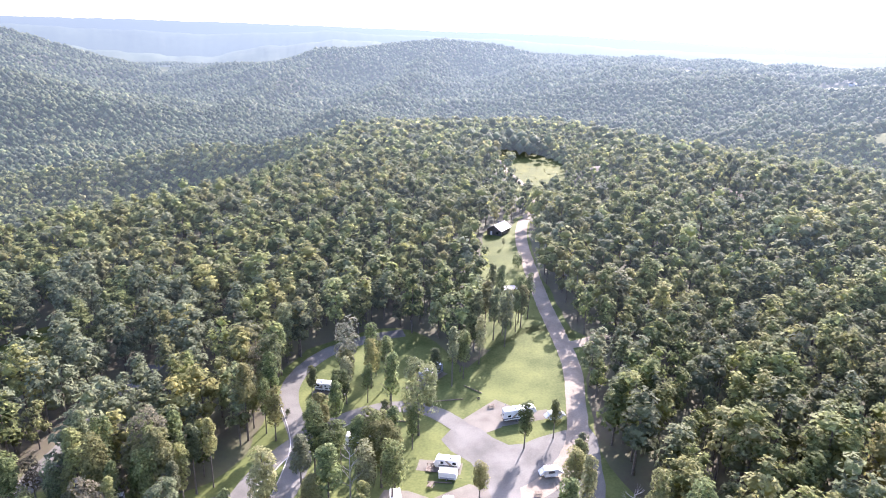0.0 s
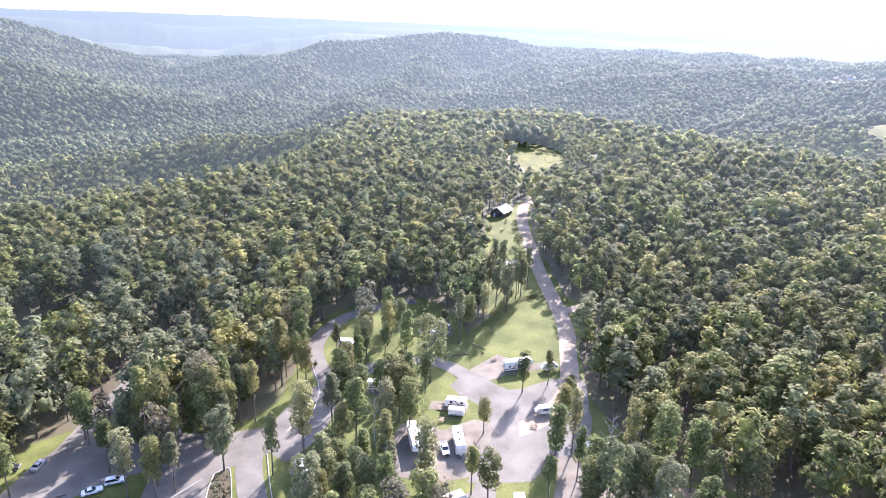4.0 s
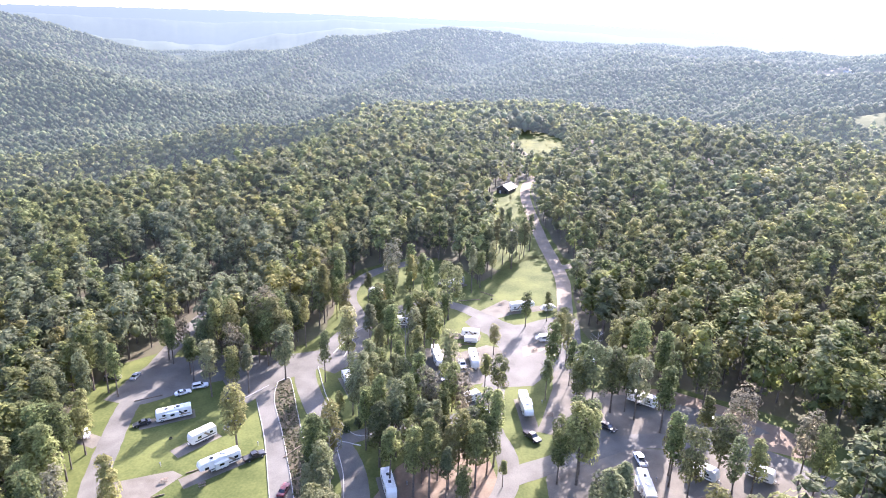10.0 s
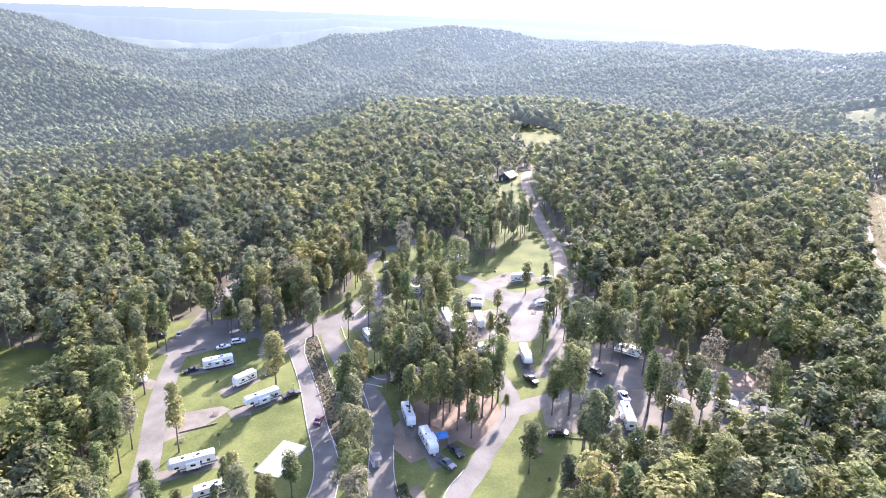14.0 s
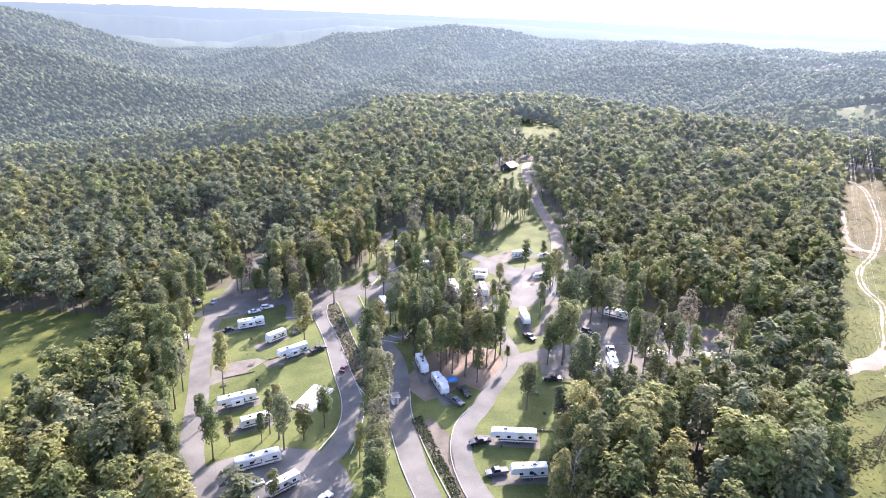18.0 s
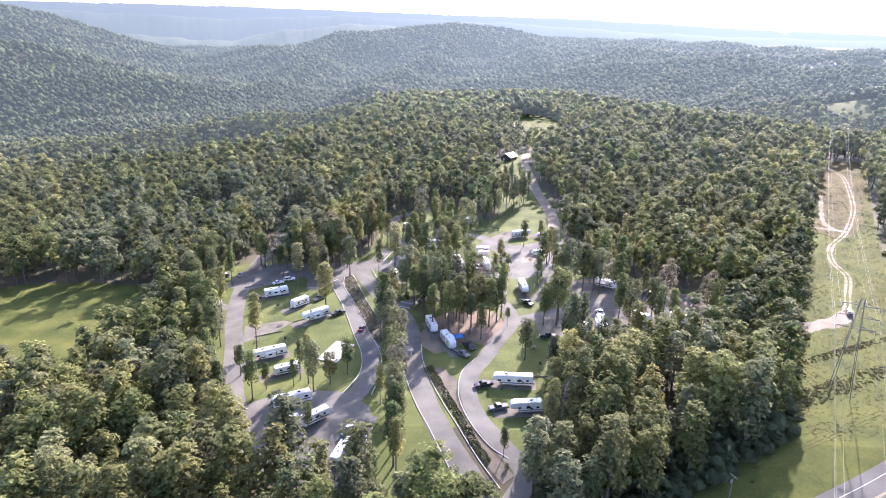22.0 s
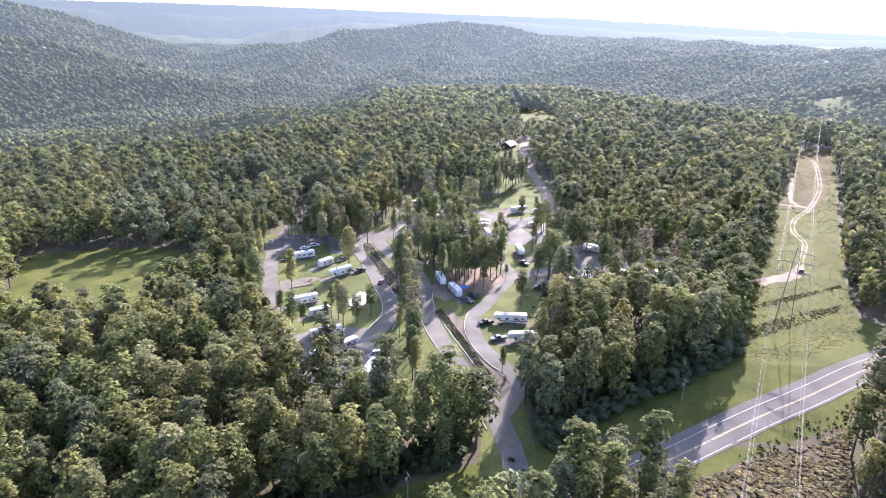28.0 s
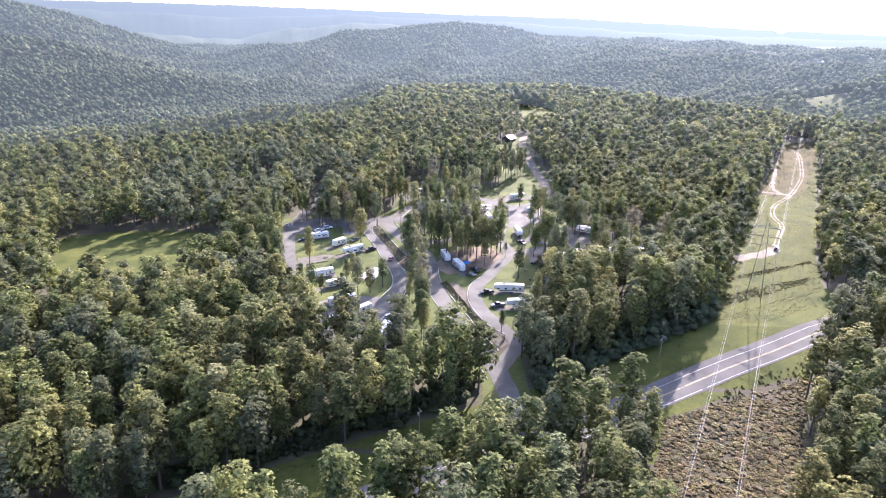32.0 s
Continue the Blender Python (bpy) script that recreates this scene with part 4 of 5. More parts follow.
def rv(style, x, y, heading, L, label, shell=SHELL, stripe=STRIPE, H=3.3, W=2.45, slide=1, awning=0, seed=0):
    """A camper: style is trailer, fifth or coach. Its front is +x."""
    rr = random.Random(seed * 31 + int(x * 7) + int(y * 3))
    name = {"trailer": "travel_trailer", "fifth": "fifth_wheel_trailer", "coach": "motorhome"}[style]
    t = empty(name, label, "camper", "campers on the site", stand(x, y, heading))
    pad(x, y, heading, L)
    h = L / 2
    if style == "trailer":
        prof = [(-h, 0.62), (h - 0.35, 0.62), (h, 1.15), (h - 0.12, H - 0.75), (h - 0.55, H), (-h + 0.15, H), (-h, H - 0.25)]
    elif style == "fifth":
        H += 0.35
        prof = [(-h, 0.7), (h - 2.7, 0.7), (h - 2.45, 1.75), (h - 0.35, 1.85), (h, 2.35), (h - 0.3, H - 0.35), (h - 0.8, H), (-h + 0.12, H), (-h, H - 0.25)]
    else:
        prof = [(-h, 0.5), (h - 0.1, 0.45), (h, 1.0), (h - 0.1, H - 0.6), (h - 0.45, H), (-h + 0.1, H), (-h, H - 0.15)]
    body = part("body", prism(prof, W, 0.07, 2), shell, t)
    lo, hi = -h + 0.3, h - (0.95 if style != "coach" else 0.6)
    part("roof", box(hi - lo, W - 0.16, 0.05, ((lo + hi) / 2, 0, H - 0.01), 0.02), ROOFSKIN, t, "pale rubber roof")
    for k in range(2 if L > 8 else 1):
        xx = lo + (hi - lo) * (0.36 + 0.36 * k)
        part("air_conditioner", box(0.95, 0.7, 0.26, (xx, 0, H + 0.04), 0.07, (0.85, 0.85), 2), SHELL if rr.random() < 0.6 else BLACKMETAL, t)
    for k in range(3):
        xx = lo + (hi - lo) * (0.14 + 0.3 * k + rr.uniform(-0.05, 0.05))
        part("roof_vent", box(0.45, 0.45, 0.1, (xx, rr.choice((-0.5, 0.5)), H + 0.04), 0.03), GLASS if k == 1 else SHELL, t)
    for s in (1, -1):
        n = max(2, int(L / 2.6))
        for k in range(n):
            xx = lo + (hi - lo) * (k + 0.5 + rr.uniform(-0.12, 0.12)) / n
            part("window", box(rr.uniform(0.7, 1.2), 0.03, rr.uniform(0.55, 0.75), (xx, s * (W / 2 + 0.004), 1.75), 0.01), GLASS, body)
        part("stripe", box(hi - lo - 0.3, 0.02, 0.34, ((lo + hi) / 2 - (0.9 if style == "fifth" else 0), s * (W / 2 + 0.002), 1.1), 0.005), stripe, body)
        a = lo + (hi - lo) * rr.uniform(0.1, 0.3)
        b = bmesh.new()
        f = b.faces.new([b.verts.new((q, s * (W / 2 + 0.012), z)) for q, z in ((a, 1.45), (a + 0.9, 1.45), (a + 2.1, 2.75), (a + 1.5, 2.75))])
        bmesh.ops.solidify(b, geom=[f], thickness=0.012)
        part("swoosh", b, STRIPE_TAN if stripe == STRIPE else STRIPE, body)
        part("tail_light", box(0.03, 0.14, 0.4, (-h - 0.008, s * (W / 2 - 0.22), 1.0), 0.01), LAMP_R, t)
    part("window", box(0.03, 1.1, 0.6, (-h - 0.004, 0, 1.8), 0.01), GLASS, body)
    part("door", box(0.68, 0.04, 1.8, (lo + (hi - lo) * 0.62, -W / 2 - 0.006, 0.8), 0.02), shell, t)
    part("bumper", box(0.12, W * 0.9, 0.14, (-h - 0.1, 0, 0.48), 0.02), BLACKMETAL, t)
    b = tube([(lo + 0.6, -W / 2 - 0.1, H - 0.22), (lo + 0.6 + (hi - lo) * 0.6, -W / 2 - 0.1, H - 0.22)], 0.08, 8)
    part("awning_roller", b, SHELL, t)
    if awning:
        x0, x1 = lo + 0.6, lo + 0.6 + (hi - lo) * 0.6
        b = bmesh.new()
        vs = [b.verts.new(q) for q in ((x0, -W / 2 - 0.1, H - 0.2), (x1, -W / 2 - 0.1, H - 0.2), (x1, -W / 2 - 2.4, H - 0.75), (x0, -W / 2 - 2.4, H - 0.75))]
        f = b.faces.new(vs)
        bmesh.ops.solidify(b, geom=[f], thickness=0.03)
        part("awning", b, CANVAS, t, "opened pale awning")
        for xx in (x0 + 0.05, x1 - 0.05):
            part("awning_arm", tube([(xx, -W / 2 - 0.06, 0.9), (xx, -W / 2 - 2.35, H - 0.78)], 0.03, 5), STEEL, t)
    if slide:
        sx = rr.uniform(-0.15, 0.1) * L
        sl = part("slide_out", box(min(3.4, L * 0.36), 0.75, 1.75, (sx, W / 2 + 0.3, 0.95), 0.05), shell, t)
        part("window", box(1.2, 0.03, 0.6, (sx, W / 2 + 0.68, 1.75), 0.01), GLASS, sl)
        part("slide_topper", box(min(3.5, L * 0.37), 0.85, 0.04, (sx, W / 2 + 0.32, 2.71), 0.01), STRIPE if rr.random() < 0.3 else ROOFSKIN, sl)
    if style == "coach":
        part("windscreen", box(0.05, W - 0.3, 1.05, (h - 0.03, 0, 1.45), 0.02), GLASS, t)
        for s in (1, -1):
            part("mirror", box(0.14, 0.2, 0.4, (h - 0.1, s * (W / 2 + 0.22), 1.6), 0.03), BLACKMETAL, t)
            part("headlight", box(0.05, 0.35, 0.2, (h - 0.02, s * (W / 2 - 0.35), 0.78), 0.02), LAMP_W, t)
        axles = (-h * 0.42, h * 0.68)
    else:
        axles = (-h * 0.22, -h * 0.22 + 0.92)
        if style == "trailer":
            b = tube([(h - 0.3, 0.7, 0.55), (h + 1.1, 0, 0.5)], 0.06, 5)
            tube([(h - 0.3, -0.7, 0.55), (h + 1.1, 0, 0.5)], 0.06, 5, b)
            part("hitch", b, BLACKMETAL, t)
            for s in (0.18, -0.18):
                b = bmesh.new()
                bmesh.ops.create_cone(b, cap_ends=True, segments=10, radius1=0.15, radius2=0.12, depth=0.5, matrix=Matrix.Translation((h + 0.25, s, 0.85)))
                part("gas_bottle", b, SHELL, t)
            part("jack", tube([(h + 0.8, 0, 0.0), (h + 0.8, 0, 0.9)], 0.04, 6), STEEL, t)
        else:
            for s in (0.8, -0.8):
                part("landing_leg", tube([(h - 2.9, s, 0.0), (h - 2.9, s, 0.75)], 0.06, 6), STEEL, t)
            part("pin_box", box(0.7, 0.4, 0.55, (h - 1.4, 0, 1.3), 0.04), BLACKMETAL, t)
    for ax in axles:
        for s in (1, -1):
            wheel_parts(t, ax, s * (W / 2 - 0.12), 0.38 if style != "coach" else 0.45, 0.24)
    return t


def car(kind, x, y, heading, paint, label):
    """kind: sedan, suv, pickup or van; front is +x."""
    L, W, H = {"sedan": (4.7, 1.82, 1.46), "suv": (4.8, 1.92, 1.78), "pickup": (5.7, 1.98, 1.88), "van": (5.0, 1.95, 1.85)}[kind]
    name = {"sedan": "car", "suv": "suv", "pickup": "pickup_truck", "van": "minivan"}[kind]
    t = empty(name, label, "car" if kind != "pickup" else "truck", "vehicles on the site", stand(x, y, heading))
    h, p = L / 2, PAINTS[paint]
    belt = {"sedan": 0.92, "suv": 1.08, "pickup": 1.15, "van": 1.05}[kind]
    low = 0.28 if kind == "sedan" else 0.4
    body = part("body", prism([(-h, low + 0.1), (-h + 0.1, low), (h - 0.1, low), (h, low + 0.12), (h - 0.03, belt - 0.22), (h - 0.25, belt - 0.12), (h - 1.25, belt), (-h + 0.1, belt), (-h, belt - 0.15)], W, 0.09, 2), p, t)
    a, b_, c, d = {"sedan": (-h + 0.75, -h + 1.45, h - 2.35, h - 1.45), "suv": (-h + 0.08, -h + 0.4, h - 2.2, h - 1.4), "pickup": (-h + 2.05, -h + 2.2, h - 2.25, h - 1.5), "van": (-h + 0.06, -h + 0.35, h - 2.0, h - 1.0)}[kind]
    cab = prism([(a, belt - 0.03), (d, belt - 0.03), (c, H - 0.06), (b_, H - 0.06)], W - 0.16, 0.05, 2)
    for v in cab.verts:
        if v.co.z > belt + 0.2:
            v.co.y *= 0.86
    part("glasshouse", cab, GLASS, t, "dark tinted glass cabin")
    part("roof", box(c - b_ + 0.16, (W - 0.16) * 0.86, 0.07, ((b_ + c) / 2, 0, H - 0.09), 0.03, (0.93, 0.93), 2), p, t)
    for s in (1, -1):
        for xx0, xx1 in ((d, c), (a, b_)):
            part("pillar", tube([(xx0, s * (W / 2 - 0.12), belt - 0.02), (xx1, s * (W / 2 - 0.17) * 0.9, H - 0.07)], 0.05, 5), p, t)
        part("headlight", box(0.12, 0.34, 0.16, (h - 0.06, s * (W / 2 - 0.3), belt - 0.38), 0.03), LAMP_W, t)
        part("tail_light", box(0.06, 0.2, 0.3, (-h + 0.02, s * (W / 2 - 0.2), belt - 0.4), 0.02), LAMP_R, t)
        part("mirror", box(0.12, 0.22, 0.16, (d - 0.1, s * (W / 2 + 0.08), belt + 0.02), 0.03), p, t)
        part("door_seam", box(0.02, 0.012, belt - low - 0.2, ((a + d) / 2, s * (W / 2 + 0.001), low + 0.12)), BLACKMETAL, body)
    part("bumper", box(0.14, W - 0.1, 0.2, (h + 0.0, 0, low + 0.06), 0.04), BLACKMETAL if kind != "sedan" else p, t)
    part("bumper", box(0.14, W - 0.1, 0.2, (-h - 0.02, 0, low + 0.06), 0.04), CHROME if kind == "pickup" else p, t)
    part("grille", box(0.05, W * 0.5, 0.22, (h - 0.0, 0, belt - 0.45), 0.01), BLACKMETAL, t)
    if kind == "pickup":
        part("cargo_bed", box(1.75, W - 0.35, 0.02, (-h + 1.05, 0, belt + 0.004), 0.0), BLACKMETAL, t, "dark open cargo bed")
        for s in (1, -1):
            part("bed_rail", box(1.9, 0.09, 0.06, (-h + 1.05, s * (W / 2 - 0.08), belt), 0.02), p, t)
    r = 0.34 if kind == "sedan" else 0.4
    for ax in (-h * 0.58, h * 0.62):
        for s in (1, -1):
            wheel_parts(t, ax, s * (W / 2 - 0.09), r, 0.24)
    return t


def popup(x, y, heading, label):
    """A tent trailer: low box, raised roof, canvas wings."""
    t = empty("tent_trailer", label, "camper", "campers on the site", stand(x, y, heading))
    part("body", box(3.4, 2.1, 0.75, (0, 0, 0.45), 0.06, seg=2), SHELL, t)
    part("roof", box(3.6, 2.2, 0.22, (0, 0, 2.25), 0.08, (0.95, 0.93), 2), SHELL, t)
    for s in (1, -1):
        part("canvas_wing", prism([(s * 1.7, 1.2), (s * 3.0, 1.15), (s * 3.02, 1.35), (s * 1.75, 2.28)], 2.0, 0.03, 1), CANVAS, t, "pale canvas wing over a bunk")
    part("canvas_wall", box(3.3, 2.0, 1.1, (0, 0, 1.18), 0.02), CANVAS, t)
    for s in (1, -1):
        part("window", box(1.6, 0.02, 0.6, (0, s * 1.008, 1.45)), STRIPE, t)
        wheel_parts(t, -0.1, s * 0.95, 0.32, 0.2)
    part("hitch", tube([(1.6, 0, 0.5), (3.0, 0, 0.45)], 0.05, 6), BLACKMETAL, t)
    part("air_conditioner", box(0.8, 0.7, 0.24, (0, 0, 2.46), 0.06, (0.85, 0.85)), SHELL, t)
    return t


def cargo(x, y, heading, L, label):
    t = empty("cargo_trailer", label, "trailer", "", stand(x, y, heading))
    h = L / 2
    part("body", prism([(-h, 0.45), (h - 0.3, 0.45), (h, 0.9), (h - 0.1, 2.1), (h - 0.3, 2.35), (-h, 2.35)], 2.1, 0.05, 2), SHELL, t)
    part("roof_vent", box(0.36, 0.36, 0.08, (-0.3, 0, 2.35), 0.02), SHELL, t)
    part("rear_door", box(0.03, 1.9, 1.6, (-h - 0.012, 0, 0.55), 0.01), SHELL_GREY, t)
    for s in (1, -1):
        part("stripe", box(L * 0.8, 0.015, 0.4, (-0.1, s * 1.056, 0.55)), SHELL_GREY, t)
        part("tail_light", box(0.03, 0.1, 0.25, (-h - 0.01, s * 0.98, 0.8)), LAMP_R, t)
        wheel_parts(t, -0.3, s * 1.0, 0.34, 0.2)
    part("hitch", tube([(h - 0.2, 0, 0.5), (h + 1.0, 0, 0.45)], 0.05, 6), BLACKMETAL, t)
    return t


rv("fifth", 5.0, 162.6, 19, 9.6, "white fifth-wheel trailer with dark windows beside the lawn", slide=1)
popup(15, 163, 19, "small pale tent trailer beside a thin tree")
rv("fifth", -22.8, 183, 234, 9.6, "grey and white fifth-wheel camper in the wood's shade", SHELL_GREY, STRIPE)
car("pickup", -28.5, 186.5, 250, "black", "black pickup truck parked in shade by a grey camper")
rv("trailer", -13.6, 139.8, 175, 6.4, "white travel trailer on the grass with a fenced deck", slide=0, H=2.9)
cargo(-13.0, 135.4, -5, 4.6, "plain white enclosed cargo trailer on the grass")
rv("fifth", -23.3, 120.4, -74, 12.4, "long white camper with tan graphics on a gravel bay", stripe=STRIPE_TAN)
car("pickup", -20.3, 110.2, -78, "grey", "dark grey pickup truck in front of a long camper")
rv("trailer", -11.4, 120.6, -79, 9.6, "white travel trailer on a gravel bay", slide=0)
car("pickup", -14.9, 118.4, -74, "white", "white pickup truck beside a white trailer")
popup(12.3, 138.2, 13, "pale tent trailer with canvas wings out")
rv("trailer", -49.6, 105.2, -61, 7.4, "white camper near the kerbed island", H=3.0)
popup(25.3, 122.6, 10, "tan canvas tent trailer at the wood's edge")
rv("trailer", -54.8, 174, -7, 5.6, "small white camper under trees", slide=0, H=2.8)
rv("trailer", -37.6, 147.5, -1, 8.2, "white trailer half hidden under leafy trees", slide=0)
rv("fifth", 5.0, 93.6, -81, 11.6, "white fifth-wheel camper with a slide-out beside grass", slide=1)
car("pickup", 6.6, 80.6, -52, "black", "black pickup truck ahead of a white fifth-wheel")
rv("trailer", -10.6, 98, 34, 5.6, "white camper under the grove", slide=0, H=2.9)
popup(-6.4, 89.4, -65, "white tent trailer under the grove")
rv("trailer", 38.8, 100, -32, 8.6, "white travel trailer with an awning out in the shade", awning=1)
car("suv", 27.3, 86.4, -42, "black", "black sport utility car on the shaded lane")
car("pickup", 13.2, 53.8, 4, "black", "black pickup truck at the lane's edge")
rv("trailer", 25.0, 59.6, -28, 7.0, "white camper with an opened awning beside a timber wall", awning=1, slide=0)
rv("fifth", 32.4, 61.6, 93, 10.4, "white fifth-wheel camper with a striped side", slide=1)
car("pickup", 33.4, 73.0, 100, "white", "white pickup truck ahead of a fifth-wheel camper")
rv("trailer", 47.4, 68.4, -38, 7.2, "white camper half hidden by trees", awning=1, slide=0)
rv("trailer", 60.8, 68.6, -33, 6.4, "white camper at the end of the shaded lane", slide=0)
car("suv", 55.0, 92.5, 150, "black", "black car in deep shade at the wood's edge")
rv("trailer", -28.2, 58.0, -69, 8.8, "white camper with roof vents under the grove", slide=0)
rv("trailer", -21.1, 46.8, -64, 9.6, "white travel trailer with a slide-out beside trucks", slide=1)
car("pickup", -15.6, 39.4, -39, "grey", "dark pickup truck by the camp lane")
car("pickup", -13.6, 44.4, -52, "black", "black pickup truck under the trees")
rv("fifth", 1.2, 22.8, 180, 12.2, "long white fifth-wheel trailer with grey stripes beside the lane", slide=0)
car("pickup", -7.6, 21.3, 200, "black", "black pickup truck coupled to a long white trailer")
rv("fifth", 5.0, 9.0, 189, 9.2, "white fifth-wheel trailer with grey graphics by the lane", slide=0, stripe=SHELL_GREY)
car("pickup", -2.8, 9.6, 198, "grey", "dark pickup truck ahead of a white trailer")
car("van", 34.7, 51.2, -4, "silver", "silver van below a timber wall")
rv("coach", -95.0, 82.8, 210, 9.6, "white motorhome with a dark windscreen on the grass", stripe=STRIPE_TAN)
car("sedan", -102.4, 78.6, 218, "black", "dark car in front of a motorhome")
rv("trailer", -82.0, 73.2, 233, 7.4, "white travel trailer on the sunny lawn", slide=0)
rv("fifth", -72.4, 62.6, 223, 10.6, "white fifth-wheel trailer on the sunny lawn", slide=1)
car("pickup", -65.0, 66.8, 42, "black", "black pickup truck behind a white trailer")
car("pickup", -76.0, 79.8, 62, "grey", "grey pickup truck beside a trailer")
car("sedan", -98.6, 95.2, 35, "white", "white car on the asphalt")
car("suv", -95.0, 99.2, 27, "white", "white sport utility car on the asphalt")
car("suv", -104.2, 126.6, 113, "black", "black car in tree shade")
car("sedan", -90.4, 121.4, -56, "silver", "silver car in tree shade")
car("van", -125.4, 101.6, 25, "black", "black van at the wood's edge")
car("sedan", -118.8, 103.6, 96, "silver", "silver car at the wood's edge")
rv("trailer", -116.6, 71.8, -18, 6.4, "white camper under the western trees", slide=0, H=2.9)
car("sedan", -53.2, 55.4, 86, "red", "dark red car on the camp road")
rv("fifth", -79.7, 33.4, 210, 11.4, "white fifth-wheel camper with a slide-out on the lawn", slide=1)
rv("trailer", -70.6, 24.6, 211, 8.6, "white trailer hidden among young trees", slide=0, H=3.0)
rv("coach", -63.4, 8.2, 29, 11.4, "long white motorhome with grey graphics", slide=1)
rv("trailer", -54.0, 0.0, 225, 8.4, "white trailer with dark bands in tree shade", slide=0, stripe=STRIPE)
car("sedan", -61.6, 0.6, 34, "silver", "silver car in dappled shade")
car("sedan", -63.6, -3.4, 28, "white", "white car in dappled shade")
car("suv", -60.4, -5.4, 37, "black", "dark car in dappled shade")
rv("trailer", -43.2, -12.2, 78, 9.2, "long white camper at the turning place", slide=0)
car("pickup", -43.4, -3.2, 60, "white", "white pickup truck ahead of a camper")
cargo(-38.6, -8.0, 100, 4.2, "pale cargo trailer on asphalt")

# ---- trees among the camp sites ----
ROADLINES = np.concatenate([np.concatenate([curve(p, 2.0), np.full((len(curve(p, 2.0)), 1), w / 2)], 1) for p, w in CAMP_ROADS.values()])
SITED = [(6, 149, 15), (14, 154, 13), (-21, 179, 14), (-40, 168, 14), (-36, 177, 18), (-56, 165, 14), (-47, 162, 15), (-50, 146, 16), (-42, 132, 18), (-35, 132, 20), (-29, 131, 20), (-25, 123, 20), (-5, 127, 12), (-7, 102, 14), (16, 126, 18), (-42, 104, 16), (-33, 101, 18)]
SITED += [(-26, 95, 20), (-41, 112, 18), (-3, 99, 16), (-16, 92, 12), (-10, 68, 18), (-20, 66, 18), (-24, 66, 16), (-32, 66, 20), (-28, 58, 18), (-44, 88, 16), (-1, 61, 8), (13, 72, 14), (11, 100, 14), (45, 107, 22), (-70, 68, 22), (-51, 25, 14)]
SITED += [(-42, 50, 20), (-37, 76, 18), (-47, 85, 10), (-35, 90, 18), (-99, 103, 16), (-85, 22, 12), (-22, 71, 18), (-5, 65, 18), (5, 38, 16), (12, 63, 16), (19, 48, 14), (21, 101, 20), (29, 95, 22), (41, 86, 22)]
SITED += [(51, 69, 18), (56, 61, 18), (44, 37, 14), (36, 34, 14), (26, 26, 12), (21, 25, 12), (-55, 19, 12), (-55, -4, 10), (-66, 17, 10), (-74, 15, 10), (13, 17, 14), (19, 5, 16), (14, 7, 14), (-1, -10, 10)]
SITED += [(-114, 116, 17), (-102, 107, 15), (-93, 119, 18), (-84, 120, 19), (-70, 106, 20), (-94, 109, 13)]
SITED += [(-119, 58, 21), (-112, 50, 20), (-121, 68, 22), (-126, 78, 19), (-127, 90, 20), (-108, 42, 18), (-115, 44, 21), (-104, 34, 19), (-98, 26, 17), (-129, 104, 20)]
tr = random.Random(4)
for x, y, h in SITED:
    plant(tr.choice((0, 1, 3, 0, 1, 2)), x, y, h, tr, tr.uniform(0.95, 1.2))
PLANTED = [(x, y) for x, y, h in SITED]


def room(x, y, rr):
    """Whether a tree may stand here: off the roads, clear of the vehicles, seldom right in front of one."""
    if (np.hypot(ROADLINES[:, 0] - x, ROADLINES[:, 1] - y) < ROADLINES[:, 2] + 1.0).any():
        return False
    for a, b in SITES:
        if math.hypot(a - x, b - y) < 6.5 or (abs(a - x) < 5 and 4 < b - y < 26 and rr.random() < 0.85):
            return False
    return all(math.hypot(a - x, b - y) > 3.6 for a, b in PLANTED)


ZONES = [([(-46, 46), (-40, 100), (-8, 100), (-2, 70), (-12, 46)], 62), ([(-62, 100), (-60, 180), (-24, 190), (-14, 160), (-30, 112)], 26), ([(8, 30), (10, 70), (30, 80), (62, 90), (74, 66), (50, 42), (34, 34), (24, 10)], 46),
         ([(24, 84), (10, 112), (12, 130), (24, 140), (36, 110), (60, 100), (60, 88)], 22), ([(-92, 0), (-100, 40), (-84, 40), (-62, 24), (-56, 10), (-58, -10), (-70, -14)], 18)]
ZONES += [([(-72, 146), (-74, 190), (-62, 206), (-58, 200), (-70, 186), (-68, 164), (-60, 148)], 12), ([(-42, -8), (-36, 20), (-46, 44), (-50, 62), (-45, 62), (-38, 40), (-30, 14), (-22, -10)], 12), ([(-124, 60), (-132, 104), (-118, 104), (-112, 80), (-102, 40), (-108, 36)], 34), ([(-112, 112), (-110, 126), (-70, 130), (-66, 122), (-78, 112)], 34), ([(-10, 204), (-10, 232), (8, 236), (10, 222), (0, 206)], 14), ([(-24, -20), (-34, 10), (-40, 10), (-40, -20)], 3),
         ([(-96, 104), (-76, 108), (-74, 96), (-90, 90)], 6), ([(-20, 182), (-8, 196), (0, 204), (8, 216), (-2, 202), (-14, 176)], 12), ([(10, -10), (24, 8), (30, 24), (18, 22), (6, 0)], 14)]
zr = random.Random(14)
